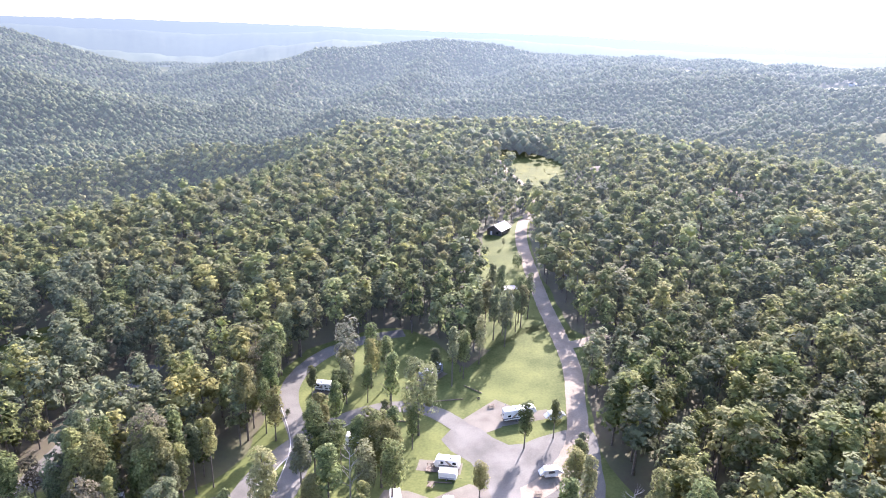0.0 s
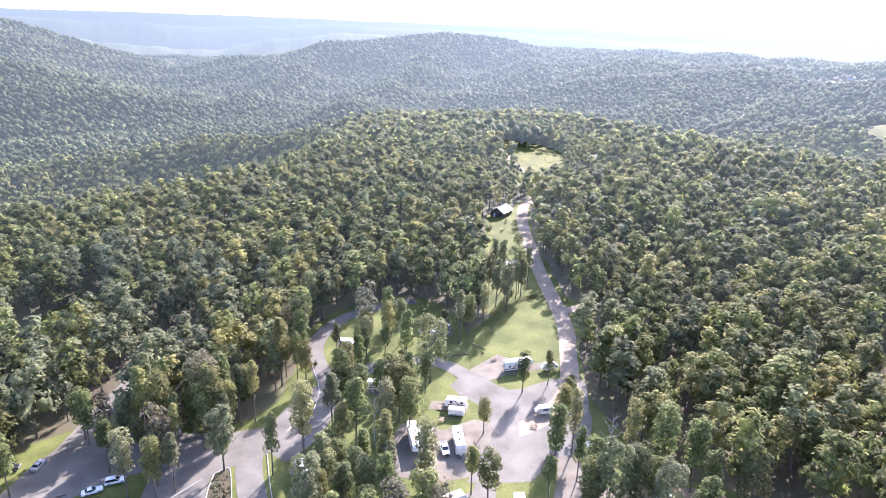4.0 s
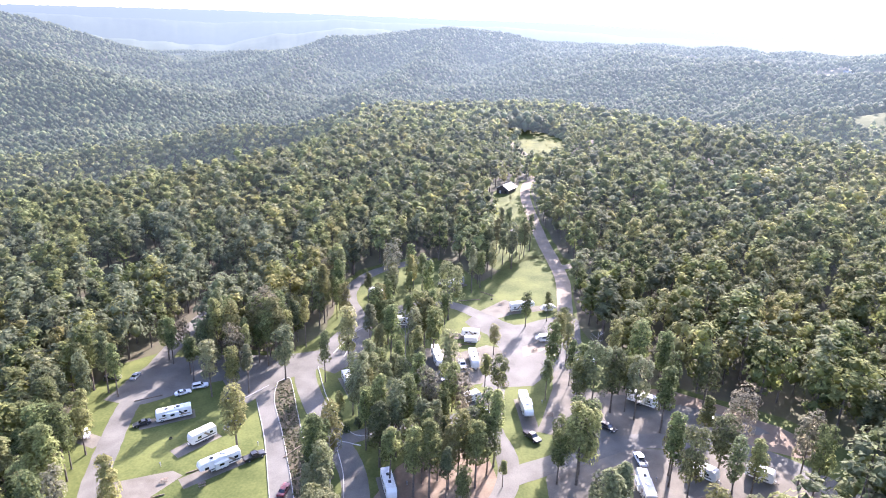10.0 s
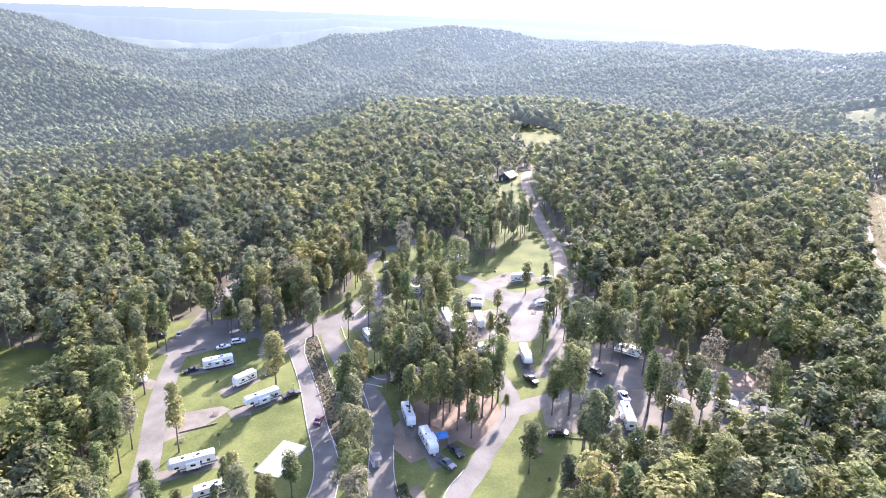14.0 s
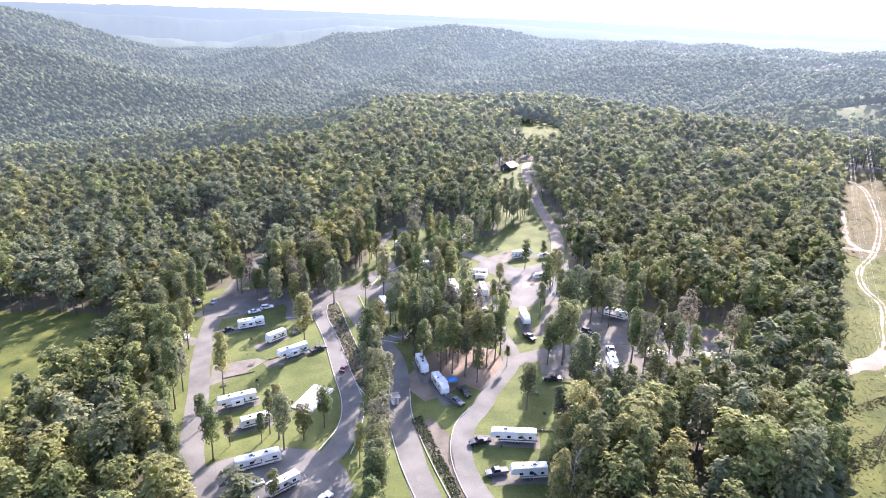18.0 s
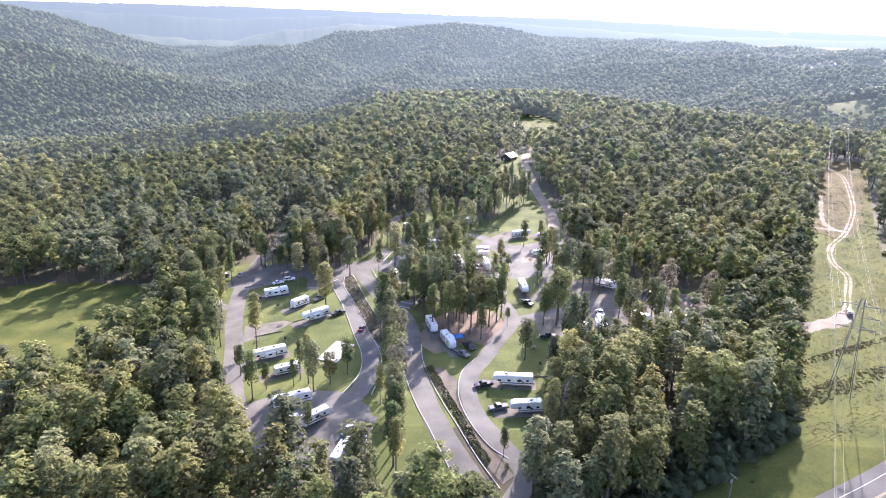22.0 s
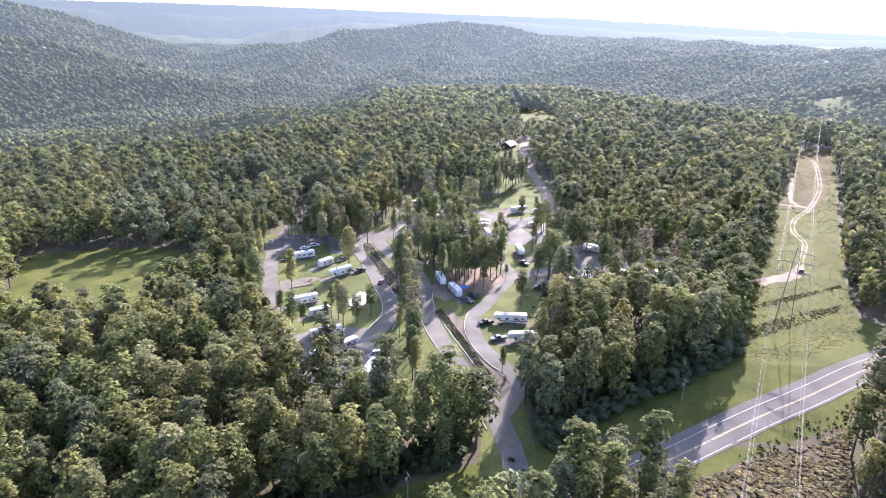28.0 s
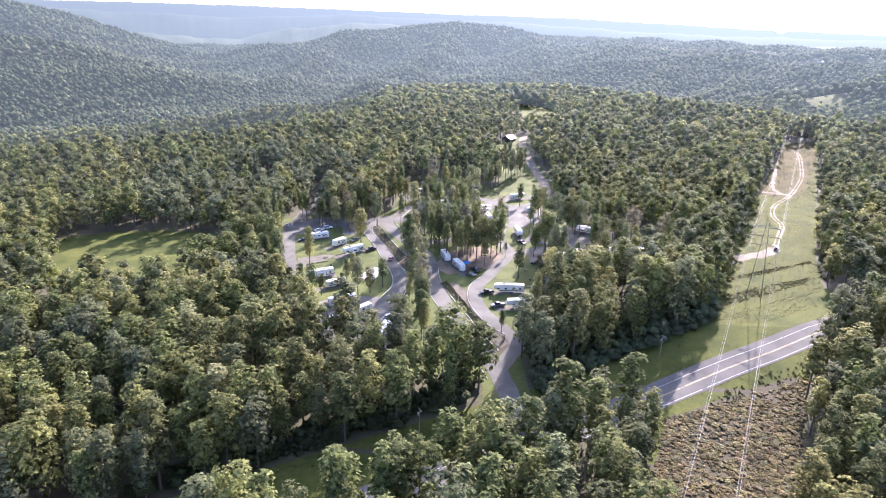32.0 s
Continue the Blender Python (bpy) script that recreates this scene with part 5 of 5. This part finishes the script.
for poly, count in ZONES:
    xs, ys = [q[0] for q in poly], [q[1] for q in poly]
    made = 0
    for _ in range(count * 12):
        x, y = zr.uniform(min(xs), max(xs)), zr.uniform(min(ys), max(ys))
        if made < count and bool(inside(poly, x, y)) and room(x, y, zr):
            plant(zr.choices((0, 1, 2, 3, 4, 5, 7, 6), (6, 6, 2, 5, 0.6, 1.2, 0.4, 0.2))[0], x, y, zr.uniform(14, 25), zr, zr.uniform(0.75, 1.05))
            PLANTED.append((x, y))
            made += 1
plant(8, 5.8, 277, 7.6, zr, 1.1)
plant(2, -0.5, 303, 5.0, zr, 0.9)
plant(6, 58, 24, 15, zr, 1.2)
plant(7, 40, -60, 15, zr)
plant(5, 36, -62, 15, zr, 1.2)


# ---- brush, hedges and rough grass ----
def brush(name, poly, count, smin, smax, mats, label, seed, tall=0.8, shape=None):
    r = np.random.default_rng(seed)
    pts = np.array(poly, float)
    xs = r.uniform(pts[:, 0].min(), pts[:, 0].max(), count * 5)
    ys = r.uniform(pts[:, 1].min(), pts[:, 1].max(), count * 5)
    ok = inside(poly, xs, ys)
    xs, ys = xs[ok][:count], ys[ok][:count]
    clump = 0.5 + 0.5 * np.sin(xs * 0.22 + 1.3 * np.sin(ys * 0.19)) * np.cos(ys * 0.17)
    keep = r.uniform(0, 1, len(xs)) < 0.25 + 0.75 * clump
    xs, ys = xs[keep], ys[keep]
    if shape:
        clear = np.ones(len(xs), bool)
        for q in TRACKLINES:
            clear &= np.hypot(xs - q[0], ys - q[1]) > q[2]
        xs, ys = xs[clear], ys[clear]
    tv, tf = shape or BUSH
    s = r.uniform(smin, smax, len(xs)) * (0.6 + 0.6 * r.uniform(0, 1, len(xs)) ** 2)
    a = r.uniform(0, 6.283, len(xs))
    c, q = np.cos(a)[:, None], np.sin(a)[:, None]
    x = (tv[None, :, 0] * c - tv[None, :, 1] * q) * s[:, None] + xs[:, None]
    y = (tv[None, :, 0] * q + tv[None, :, 1] * c) * s[:, None] + ys[:, None]
    z = tv[None, :, 2] * s[:, None] * tall + ground(xs, ys)[:, None]
    ob = link_mesh(name, np.stack([x, y, z], -1).reshape(-1, 3), (tf[None] + (np.arange(len(xs)) * len(tv))[:, None, None]).reshape(-1, 3), mats)
    ob.data.attributes.new("tint", "FLOAT", "POINT").data.foreach_set("value", np.repeat(r.uniform(0, 1, len(xs)), len(tv)).astype(np.float32))
    return tagged(ob, label, "brush", "", "stuff")


TRACKLINES = np.concatenate([np.concatenate([curve(p, 2.0), np.full((len(curve(p, 2.0)), 1), w / 2 + 0.7)], 1) for p, w, z, name in TRACKS])
TUFT = crown_arrays(random.Random(6), 1, 5, 0.3, 1.6, -0.1, 1.6)
BUSH = crown_arrays(random.Random(5), 3, 12, 0.16, 1.9, -0.1, 1.6)
brush("bramble", [(48, -52), (96, -29), (87, -50), (73, -82), (56, -130), (32, -130), (38, -82)], 9000, 1.3, 3.0, BRUSH_RED, "brown and green brambles beside the highway", 1, 0.19, TUFT)
brush("rough_grass", [(76, 0), (98, 66), (143, 166), (170, 148), (137, 68), (126, 36), (118, 18), (96, 4)], 10000, 0.4, 1.3, BRUSH, "tussocks of rough grass under the power line", 2, 0.16, TUFT)
brush("dry_brush", [(143, 166), (208, 303), (235, 304), (170, 148)], 3500, 0.5, 1.6, BRUSH, "dry tan brush under the power line", 3, 0.25, TUFT)
brush("scrub", [(70, 8), (100, 26), (122, 40), (126, 46), (100, 34), (72, 16)], 1500, 0.5, 1.2, BRUSH, "band of scrub above the highway", 4, 0.4)
brush("scrub", [(84, 36), (108, 48), (133, 62), (134, 65), (107, 51.5), (84, 39)], 900, 0.5, 1.2, BRUSH, "ragged line of scrub across the clearing", 5, 0.5)
brush("scrub", [(80, 22), (96, 64), (140, 164), (146, 162), (104, 68), (88, 24)], 220, 0.8, 2.4, BRUSH, "scrub along the wood's edge", 6)
brush("scrub", [(126, 40), (138, 68), (170, 148), (176, 148), (144, 66), (140, 44)], 260, 1.0, 3.0, BRUSH, "scrub along the wood's edge", 7)
brush("scrub", [(-210, -176), (-40, -70), (32, -26), (74, 4), (76, -2), (36, -34), (-36, -78), (-205, -182)], 420, 0.5, 1.6, BRUSH, "rough verge of the highway", 8)
brush("scrub", [(60, -42), (100, -18), (104, -22), (64, -46)], 160, 0.5, 1.3, BRUSH, "weedy verge of the highway", 9)
brush("field_edge_scrub", [(-230, 70), (-207, 32), (-188, 7), (-168, -3), (-148, 3), (-148, 7), (-168, 2), (-186, 12), (-204, 36), (-226, 74)], 160, 0.8, 2.6, BRUSH, "scrub along the field's edge", 10)
brush("meadow_tufts", TRAIL, 500, 0.5, 1.5, BRUSH, "tufts in the ridge clearing", 11)
brush("scrub", [(-40, 586), (-32, 606), (6, 586), (32, 556), (47, 508), (53, 514), (40, 566), (12, 600), (-30, 620), (-48, 592)], 260, 5.0, 11.0, SCRUBLEAF, "young trees and scrub along the clearing's edge", 17, 0.9)
brush("undergrowth", [(-130, 60), (-104, 36), (-88, 4), (-70, -17), (-40, -22), (-42, -28), (-74, -22), (-94, 2), (-112, 36), (-136, 62)], 260, 0.8, 2.6, BRUSH, "undergrowth at the wood's edge", 12)

brush("undergrowth", [(9, -8), (9, -22), (13, -42), (32, -26), (56, -10), (76, 4), (80, 18), (72, 14), (50, 4), (30, -10), (18, -14)], 800, 3.0, 9.0, SHRUB, "shady undergrowth at the wood's edge", 15)
brush("undergrowth", [(-12, -26), (-9, -40), (-14, -52), (-40, -66), (-90, -96), (-90, -88), (-44, -58), (-20, -44)], 520, 3.0, 8.0, SHRUB, "shady undergrowth at the wood's edge", 16)

MEDIAN = [(-72, 104), (-69.5, 94), (-61.5, 78), (-54, 62), (-48, 49), (-42.5, 41), (-41.5, 46), (-46, 60), (-52.5, 71), (-59.5, 86), (-67, 103), (-69.5, 107)]
sheet("planting_bed", MEDIAN, THICKET, 0.115, "mulched planting bed between the two lanes")
brush("hedge_planting", MEDIAN, 2400, 0.35, 0.85, BED, "low green shrubs and grasses in the kerbed bed", 13, 0.7)
ISLAND = [(-26.5, 26), (-20.5, 17), (-14, 3), (-8, -9.5), (-1, -19), (2, -16), (-4, -8.5), (-11, 0.5), (-15.5, 14), (-16, 24), (-22, 32)]
sheet("planting_bed", ISLAND, MULCH, 0.118, "bare mulch between the entrance roads")
brush("hedge_planting", [(-27.5, 30), (-20.8, 17.5), (-14.2, 3.5), (-8, -9.5), (-5, -13), (-4, -11), (-7, -6.5), (-12.5, 5), (-18.8, 19), (-25, 32)], 3600, 0.5, 1.0, BED, "low clipped shrubs along the entrance road", 14, 0.8)
for x, y, s in ((-36, 9, 2.6), (-33, -2, 3.4), (-47, 83, 4.2), (-44, 79, 3.8), (-41, 82, 4.0), (-35, 77, 3.2), (-2, 20, 1.2), (-52, 88, 3.0), (-62, 160, 2.4), (0, -14, 2.2)):
    plant(8, x, y, s, zr, 1.0)


# ---- kerbs ----
def kerb(points, label="pale concrete kerb"):
    ribbon("kerb", points, 0.2, CONCRETE, 0.25, label, step=1.5, thick=0.4)


kerb([(-4.5, -36), (-11.6, -21), (-19, -6), (-27.2, 11), (-33.8, 29)])
kerb([(-1.5, -20.5), (-7.5, -11), (-14.2, 1.5), (-21.5, 17), (-27.6, 33), (-30.3, 46)])
kerb(MEDIAN + MEDIAN[:1])
kerb([(-62, 114.5), (-54.5, 97.5), (-46.5, 84), (-41, 78.5), (-36.5, 79)])
kerb([(-38.6, 74), (-45, 74.5), (-40.3, 62), (-37, 48), (-34.2, 32)])
kerb([(0.4, -10.5), (-4.8, -6.2), (-10.5, 2.6), (-14.8, 15.5), (-15, 28.5), (-11, 38)])
kerb([(-55.2, 122), (-55.2, 134), (-57.4, 148), (-67, 167)])
kerb([(-50, 14), (-47.4, 26), (-49.5, 38), (-56, 53), (-65, 74), (-74, 92)])
kerb([(-41, 14), (-40.7, 25), (-42.6, 37), (-47, 47)])
kerb([(-59.5, 124), (-56, 140), (-49, 150), (-40, 160)])
kerb([(-74, 102), (-80, 93), (-85, 91)])

# ---- slabs, timbers, tables, posts ----
def slab(name, x, y, sx, sy, heading, label, mat=CONCRETE):
    t = part(name, box(sx, sy, 0.3, (0, 0, -0.1), 0.02), mat)
    t.matrix_world = stand(x, y, heading)
    SITES.pop()
    return tagged(t, label, "slab", "", "structure")


slab("concrete_slab", -58.3, 38.6, 13, 7.2, 75, "pale rectangular concrete slab on the grass")
slab("concrete_slab", 28, 48.4, 7, 3.2, 86, "pale concrete pad on the grass")
slab("concrete_slab", 3.5, 255, 7, 5, 10, "pale concrete pad beside the ridge road")


def timber(x, y, heading, L):
    t = part("landscape_timber", box(L, 0.24, 0.26, (0, 0, 0.0), 0.03), TIMBER)
    t.matrix_world = stand(x, y, heading)
    SITES.pop()
    return tagged(t, "weathered landscape timber laid at a site's edge", "timber", "landscape timbers")


for x, y, hd, L in ((-17.5, 141, 70, 7), (-15, 133.6, 0, 6), (-18.4, 122, -80, 8), (-6.5, 120, -79, 7), (-16, 170.5, 12, 9), (-9, 177, -35, 7), (-33, 158.8, 2, 12), (-78, 61, 215, 5), (-86, 49.6, 30, 10), (20, 52.6, -4, 10),
                    (30, 52.4, -4, 11), (38, 55, 80, 8), (-98, 88, 32, 9), (-108, 92, 30, 8), (-56, 70, 60, 6), (9, 28, 0, 6), (10, 15, 8, 6)):
    timber(x, y, hd, L)


def picnic_table(x, y, heading):
    t = empty("picnic_table", "weathered wooden picnic table with two benches", "table", "picnic tables", stand(x, y, heading))
    SITES.pop()
    for k in range(5):
        part("plank", box(1.8, 0.14, 0.04, (0, (k - 2) * 0.15, 0.72), 0.005), TIMBER, t)
    for s in (0.68, -0.68):
        part("bench", box(1.8, 0.26, 0.04, (0, s, 0.43), 0.005), TIMBER, t)
    for xx in (0.6, -0.6):
        b = tube([(xx, 0.25, 0.72), (xx, 0.7, 0.0)], 0.05, 4)
        tube([(xx, -0.25, 0.72), (xx, -0.7, 0.0)], 0.05, 4, b)
        tube([(xx, -0.75, 0.4), (xx, 0.75, 0.4)], 0.04, 4, b)
        part("trestle", b, TIMBER, t)
    return t


for x, y, hd in ((-3, 168, 20), (-84, 56.5, 25), (-74, 55.8, 30), (8, 46, 100), (22, 46, 40), (-1, 107, 60), (-60, 30, 20), (-88, 44, 30), (12, 92, 0), (-18, 52, 10), (-17, 132, 70), (9, 131, 10), (-128, 172, 40), (45, 60, 20)):
    picnic_table(x, y, hd)


def fire_ring(x, y):
    b = bmesh.new()
    bmesh.ops.create_cone(b, cap_ends=False, segments=14, radius1=0.45, radius2=0.45, depth=0.32, matrix=Matrix.Translation((0, 0, 0.14)))
    bmesh.ops.solidify(b, geom=b.faces[:], thickness=0.05)
    t = part("fire_ring", b, BLACKMETAL)
    t.matrix_world = stand(x, y, 0)
    SITES.pop()
    return tagged(t, "rusty steel fire ring on the ground", "fire ring", "fire rings")


for x, y in ((-91, 73, ), (10, 36), (14, 33), (18, 36), (12, 24), (-7, 172), (-79, 47), (-64, 36), (20, 40)):
    fire_ring(x, y)


def pedestal(x, y):
    t = empty("hookup_post", "grey utility hook-up post at a site", "post", "hook-up posts", stand(x, y, 0))
    SITES.pop()
    part("post", box(0.12, 0.12, 1.2, (0, 0, -0.1), 0.01), STEEL, t)
    part("meter_box", box(0.28, 0.2, 0.45, (0, -0.08, 0.75), 0.02), SHELL_GREY, t)
    return t


for x, y in ((-77, 43), (-88, 62), (-66, 72), (-10, 126), (-16, 144), (10, 98), (36, 66), (22, 64), (8, 17), (9, 27), (-58, 14), (-50, 4), (-24, 60), (1, 168)):
    pedestal(x, y)

deck = empty("fenced_deck", "small weathered timber deck with a low fence", "deck", "", stand(-17.2, 138.6, 175))
for k in range(8):
    part("plank", box(3.4, 0.26, 0.05, (0, -1.05 + 0.3 * k, 0.18)), TIMBER, deck)
for k in range(5):
    part("post", box(0.1, 0.1, 1.0, (-1.65 + 0.82 * k, -1.2, 0.0)), TIMBER, deck)
part("rail", box(3.4, 0.08, 0.1, (0, -1.2, 0.92)), TIMBER, deck)

shade = empty("shade_canopy", "blue cloth shade canopy on four poles", "canopy", "", stand(-17.5, 48.6, 20))
b = bmesh.new()
bmesh.ops.create_cone(b, cap_ends=True, segments=4, radius1=2.2, radius2=0.2, depth=0.8, matrix=Matrix.Translation((0, 0, 2.6)) @ Matrix.Rotation(radians(45), 4, "Z"))
part("cloth", b, BLUECLOTH, shade, "blue cloth top")
for sx in (1, -1):
    for sy in (1, -1):
        part("pole", tube([(1.4 * sx, 1.4 * sy, -0.05), (1.4 * sx, 1.4 * sy, 2.3)], 0.03, 5), STEEL, shade)

# entrance booth on its kerbed island
booth = empty("gate_booth", "small booth with a dark roof on the entrance island", "booth", "", stand(-33.6, 38.5, -65))
part("wall", box(2.6, 1.9, 2.2, (0, 0, 0), 0.03), HOUSEWALL, booth)
part("roof", prism([(-1.7, 2.2), (1.7, 2.2), (1.7, 2.3), (0, 2.95), (-1.7, 2.3)], 2.6, 0.02, 1), SHINGLE, booth)
for s in (1, -1):
    part("window", box(1.1, 0.03, 0.8, (0, s * 0.955, 1.05)), GLASS, booth)
part("door", box(0.03, 0.8, 1.9, (1.305, 0, 0.05)), STRIPE_TAN, booth)

# ---- the shed beside the ridge road ----
house = empty("ridge_house", "dark board house with a pale metal gable roof", "house", "", Matrix.Translation((-3.0, 325, gz(-3.0, 325) - 0.2)) @ Matrix.Rotation(radians(64), 4, "Z"))
L, W, Hh = 11.0, 7.8, 3.0
part("wall", prism([(-W / 2, 0), (W / 2, 0), (W / 2, Hh), (0, Hh + 2.5), (-W / 2, Hh)], L), BARNWALL, house)
house.children[0].rotation_euler = (0, 0, radians(90))
for s in (1, -1):
    b = bmesh.new()
    q = [b.verts.new(v) for v in ((-L / 2 - 0.5, 0, Hh + 2.58), (L / 2 + 0.5, 0, Hh + 2.58), (L / 2 + 0.5, s * (W / 2 + 0.6), Hh - 0.22), (-L / 2 - 0.5, s * (W / 2 + 0.6), Hh - 0.22))]
    f = b.faces.new(q)
    bmesh.ops.solidify(b, geom=[f], thickness=0.12)
    rf = part("roof", b, METALROOF, house, "pale standing-seam metal roof")
    for k in range(12):
        xx = -L / 2 + k * L / 11
        part("seam", tube([(xx, s * 0.05, Hh + 2.64), (xx, s * (W / 2 + 0.55), Hh - 0.12)], 0.04, 4), METALROOF, rf)
for x, y, z in ((-3.2, -1, 1.0), (3.5, -1, 1.0), (0, 1, 1.0)):
    part("window", box(1.2, 0.06, 1.1, (x, y * (W / 2 + 0.01), z)), GLASS, house)
part("door", box(0.06, 1.0, 2.0, (-L / 2 - 0.02, 1.5, 0.1)), HOUSEWALL, house)
part("window", box(0.06, 1.2, 1.1, (-L / 2 - 0.02, -2, 1.0)), GLASS, house)
part("chimney", box(0.6, 0.6, 1.6, (2, 1.2, Hh + 1.6), 0.02), SHINGLE, house)


def farmhouse(x, y, L, W, heading, wall, roof, label):
    t = empty("far_building", label, "building", "buildings on the far plateau", Matrix.Translation((x, y, gz(x, y) - 0.3)) @ Matrix.Rotation(radians(heading), 4, "Z"))
    part("wall", box(L, W, 5.0), wall, t)
    for s in (1, -1):
        b = bmesh.new()
        f = b.faces.new([b.verts.new(v) for v in ((-L / 2 - 0.5, 0, 5.0 + W * 0.08), (L / 2 + 0.5, 0, 5.0 + W * 0.08), (L / 2 + 0.5, s * (W / 2 + 0.5), 4.9), (-L / 2 - 0.5, s * (W / 2 + 0.5), 4.9))])
        bmesh.ops.solidify(b, geom=[f], thickness=0.2)
        part("roof", b, roof, t)
    for k in range(4):
        part("window", box(1.6, 0.1, 1.4, (-L * 0.36 + k * L * 0.24, -W / 2 - 0.02, 0.9)), GLASS, t)
    return t


farmhouse(500, 2000, 26, 14, 10, HOUSEWALL, METALROOF, "pale house on the far wooded plateau")
farmhouse(525, 2020, 18, 12, -20, HOUSEWALL, METALROOF, "pale house among trees far off")
farmhouse(690, 1440, 52, 20, 4, HOUSEWALL, METALROOF, "long white-roofed building far off")
farmhouse(728, 1455, 26, 16, 8, HOUSEWALL, METALROOF, "white-roofed shed far off")
farmhouse(765, 1385, 40, 16, 0, HOUSEWALL, METALROOF, "white-roofed building far off")
farmhouse(1196, 2279, 48, 20, 0, HOUSEWALL, METALROOF, "white-roofed barn on the far plateau")


# ---- poles and wires ----
def sagged(a, b, sag, n=14):
    a, b = Vector(a), Vector(b)
    return [a.lerp(b, k / n) - Vector((0, 0, sag * 4 * (k / n) * (1 - k / n))) for k in range(n + 1)]


def utility_pole(x, y, h, heading):
    t = empty("utility_pole", "brown wooden utility pole with a crossarm", "pole", "utility poles", Matrix.Translation((x, y, gz(x, y))) @ Matrix.Rotation(radians(heading), 4, "Z"))
    part("pole", tube([(0, 0, -0.5), (0, 0, h * 0.5), (0, 0, h)], [0.19, 0.16, 0.12], 8), POLEWOOD, t)
    part("crossarm", box(0.12, 2.4, 0.14, (0.12, 0, h - 0.55), 0.01), POLEWOOD, t)
    for yy in (-1.05, -0.4, 0.4, 1.05):
        b = bmesh.new()
        bmesh.ops.create_cone(b, cap_ends=True, segments=8, radius1=0.06, radius2=0.03, depth=0.22, matrix=Matrix.Translation((0.12, yy, h - 0.3)))
        part("insulator", b, SHELL, t)
    b = bmesh.new()
    bmesh.ops.create_cone(b, cap_ends=True, segments=10, radius1=0.25, radius2=0.25, depth=0.8, matrix=Matrix.Translation((-0.4, 0, h - 1.6)))
    part("transformer", b, STEEL, t)
    return t


POLES = [(-172, -141, 9.5), (-97, -97, 9.5), (-22.6, -65.4, 9.5), (51.7, -21.9, 9.0), (144, 34, 9.5), (232, 84, 9.5)]
for x, y, h in POLES:
    utility_pole(x, y, h, 30)
line = empty("roadside_wires", "thin utility wires strung beside the highway", "wires")
for off in (-1.0, 0.0, 1.0):
    for (x0, y0, h0), (x1, y1, h1) in zip(POLES, POLES[1:]):
        part("wire", tube(sagged((x0 - 0.5 * off, y0 + 0.86 * off, gz(x0, y0) + h0 - 0.25), (x1 - 0.5 * off, y1 + 0.86 * off, gz(x1, y1) + h1 - 0.25), 1.3), 0.022, 3), BLACKMETAL, line)


def tower(x, y, H, heading):
    """A slender lattice tower with three pairs of arms."""
    t = empty("lattice_tower", "slender dark steel lattice power tower", "tower", "power towers", Matrix.Translation((x, y, gz(x, y) - 0.3)) @ Matrix.Rotation(radians(heading), 4, "Z"))

    def half(z):
        return 2.3 * (1 - z / H) + 0.45

    for sx in (1, -1):
        for sy in (1, -1):
            part("leg", tube([(sx * half(z), sy * half(z), z) for z in (0, H * 0.5, H)], 0.07, 4), TOWERSTEEL, t)
    z = 0.0
    while z < H - 1:
        z2 = min(H, z + 2.2 * half(z) + 0.6)
        a, c = half(z), half(z2)
        for sx, sy, ux, uy in ((1, 1, -1, 1), (-1, 1, -1, -1), (-1, -1, 1, -1), (1, -1, 1, 1)):
            b = tube([(sx * a, sy * a, z), (ux * c, uy * c, z2)], 0.02, 3)
            tube([(ux * a, uy * a, z), (sx * c, sy * c, z2)], 0.02, 3, b)
            part("brace", b, TOWERSTEEL, t)
        z = z2
    for zz, reach in ((H - 9, 4.9), (H - 5.5, 5.3), (H - 2, 4.6)):
        for s in (1, -1):
            b = tube([(0, 0.4 * s, zz + 0.9), (0, s * reach, zz)], 0.07, 4)
            tube([(0.4, 0.4 * s, zz), (0, s * reach, zz)], 0.06, 4, b)
            tube([(-0.4, 0.4 * s, zz), (0, s * reach, zz)], 0.06, 4, b)
            arm = part("arm", b, TOWERSTEEL, t)
            part("insulator", tube([(0, s * reach, zz), (0, s * reach, zz - 1.5)], 0.09, 6), SHELL_GREY, arm)
    return t


LINE_DIR = math.degrees(math.atan2(0.925, 0.38))
TOWERS = [(-9, -233), (96, 24), (236, 352), (372, 676), (470, 912)]
TH = 31.0
for x, y in TOWERS:
    tower(x, y, TH, LINE_DIR)
hv = empty("power_line", "bright aluminium high-voltage wires above the clearing", "wires")
nx, ny = -0.925, 0.38
for zz, reach in ((TH - 10.8, 4.9), (TH - 7.3, 5.3), (TH - 3.8, 4.6)):
    for s in (1, -1):
        for (x0, y0), (x1, y1) in zip(TOWERS, TOWERS[1:]):
            part("wire", tube(sagged((x0 + nx * s * reach, y0 + ny * s * reach, gz(x0, y0) + zz), (x1 + nx * s * reach, y1 + ny * s * reach, gz(x1, y1) + zz), 9.0, 22), 0.022, 3), WIRE, hv)
atv = car("suv", 124, 79, 70, "black", "small dark utility vehicle parked on the dirt track")
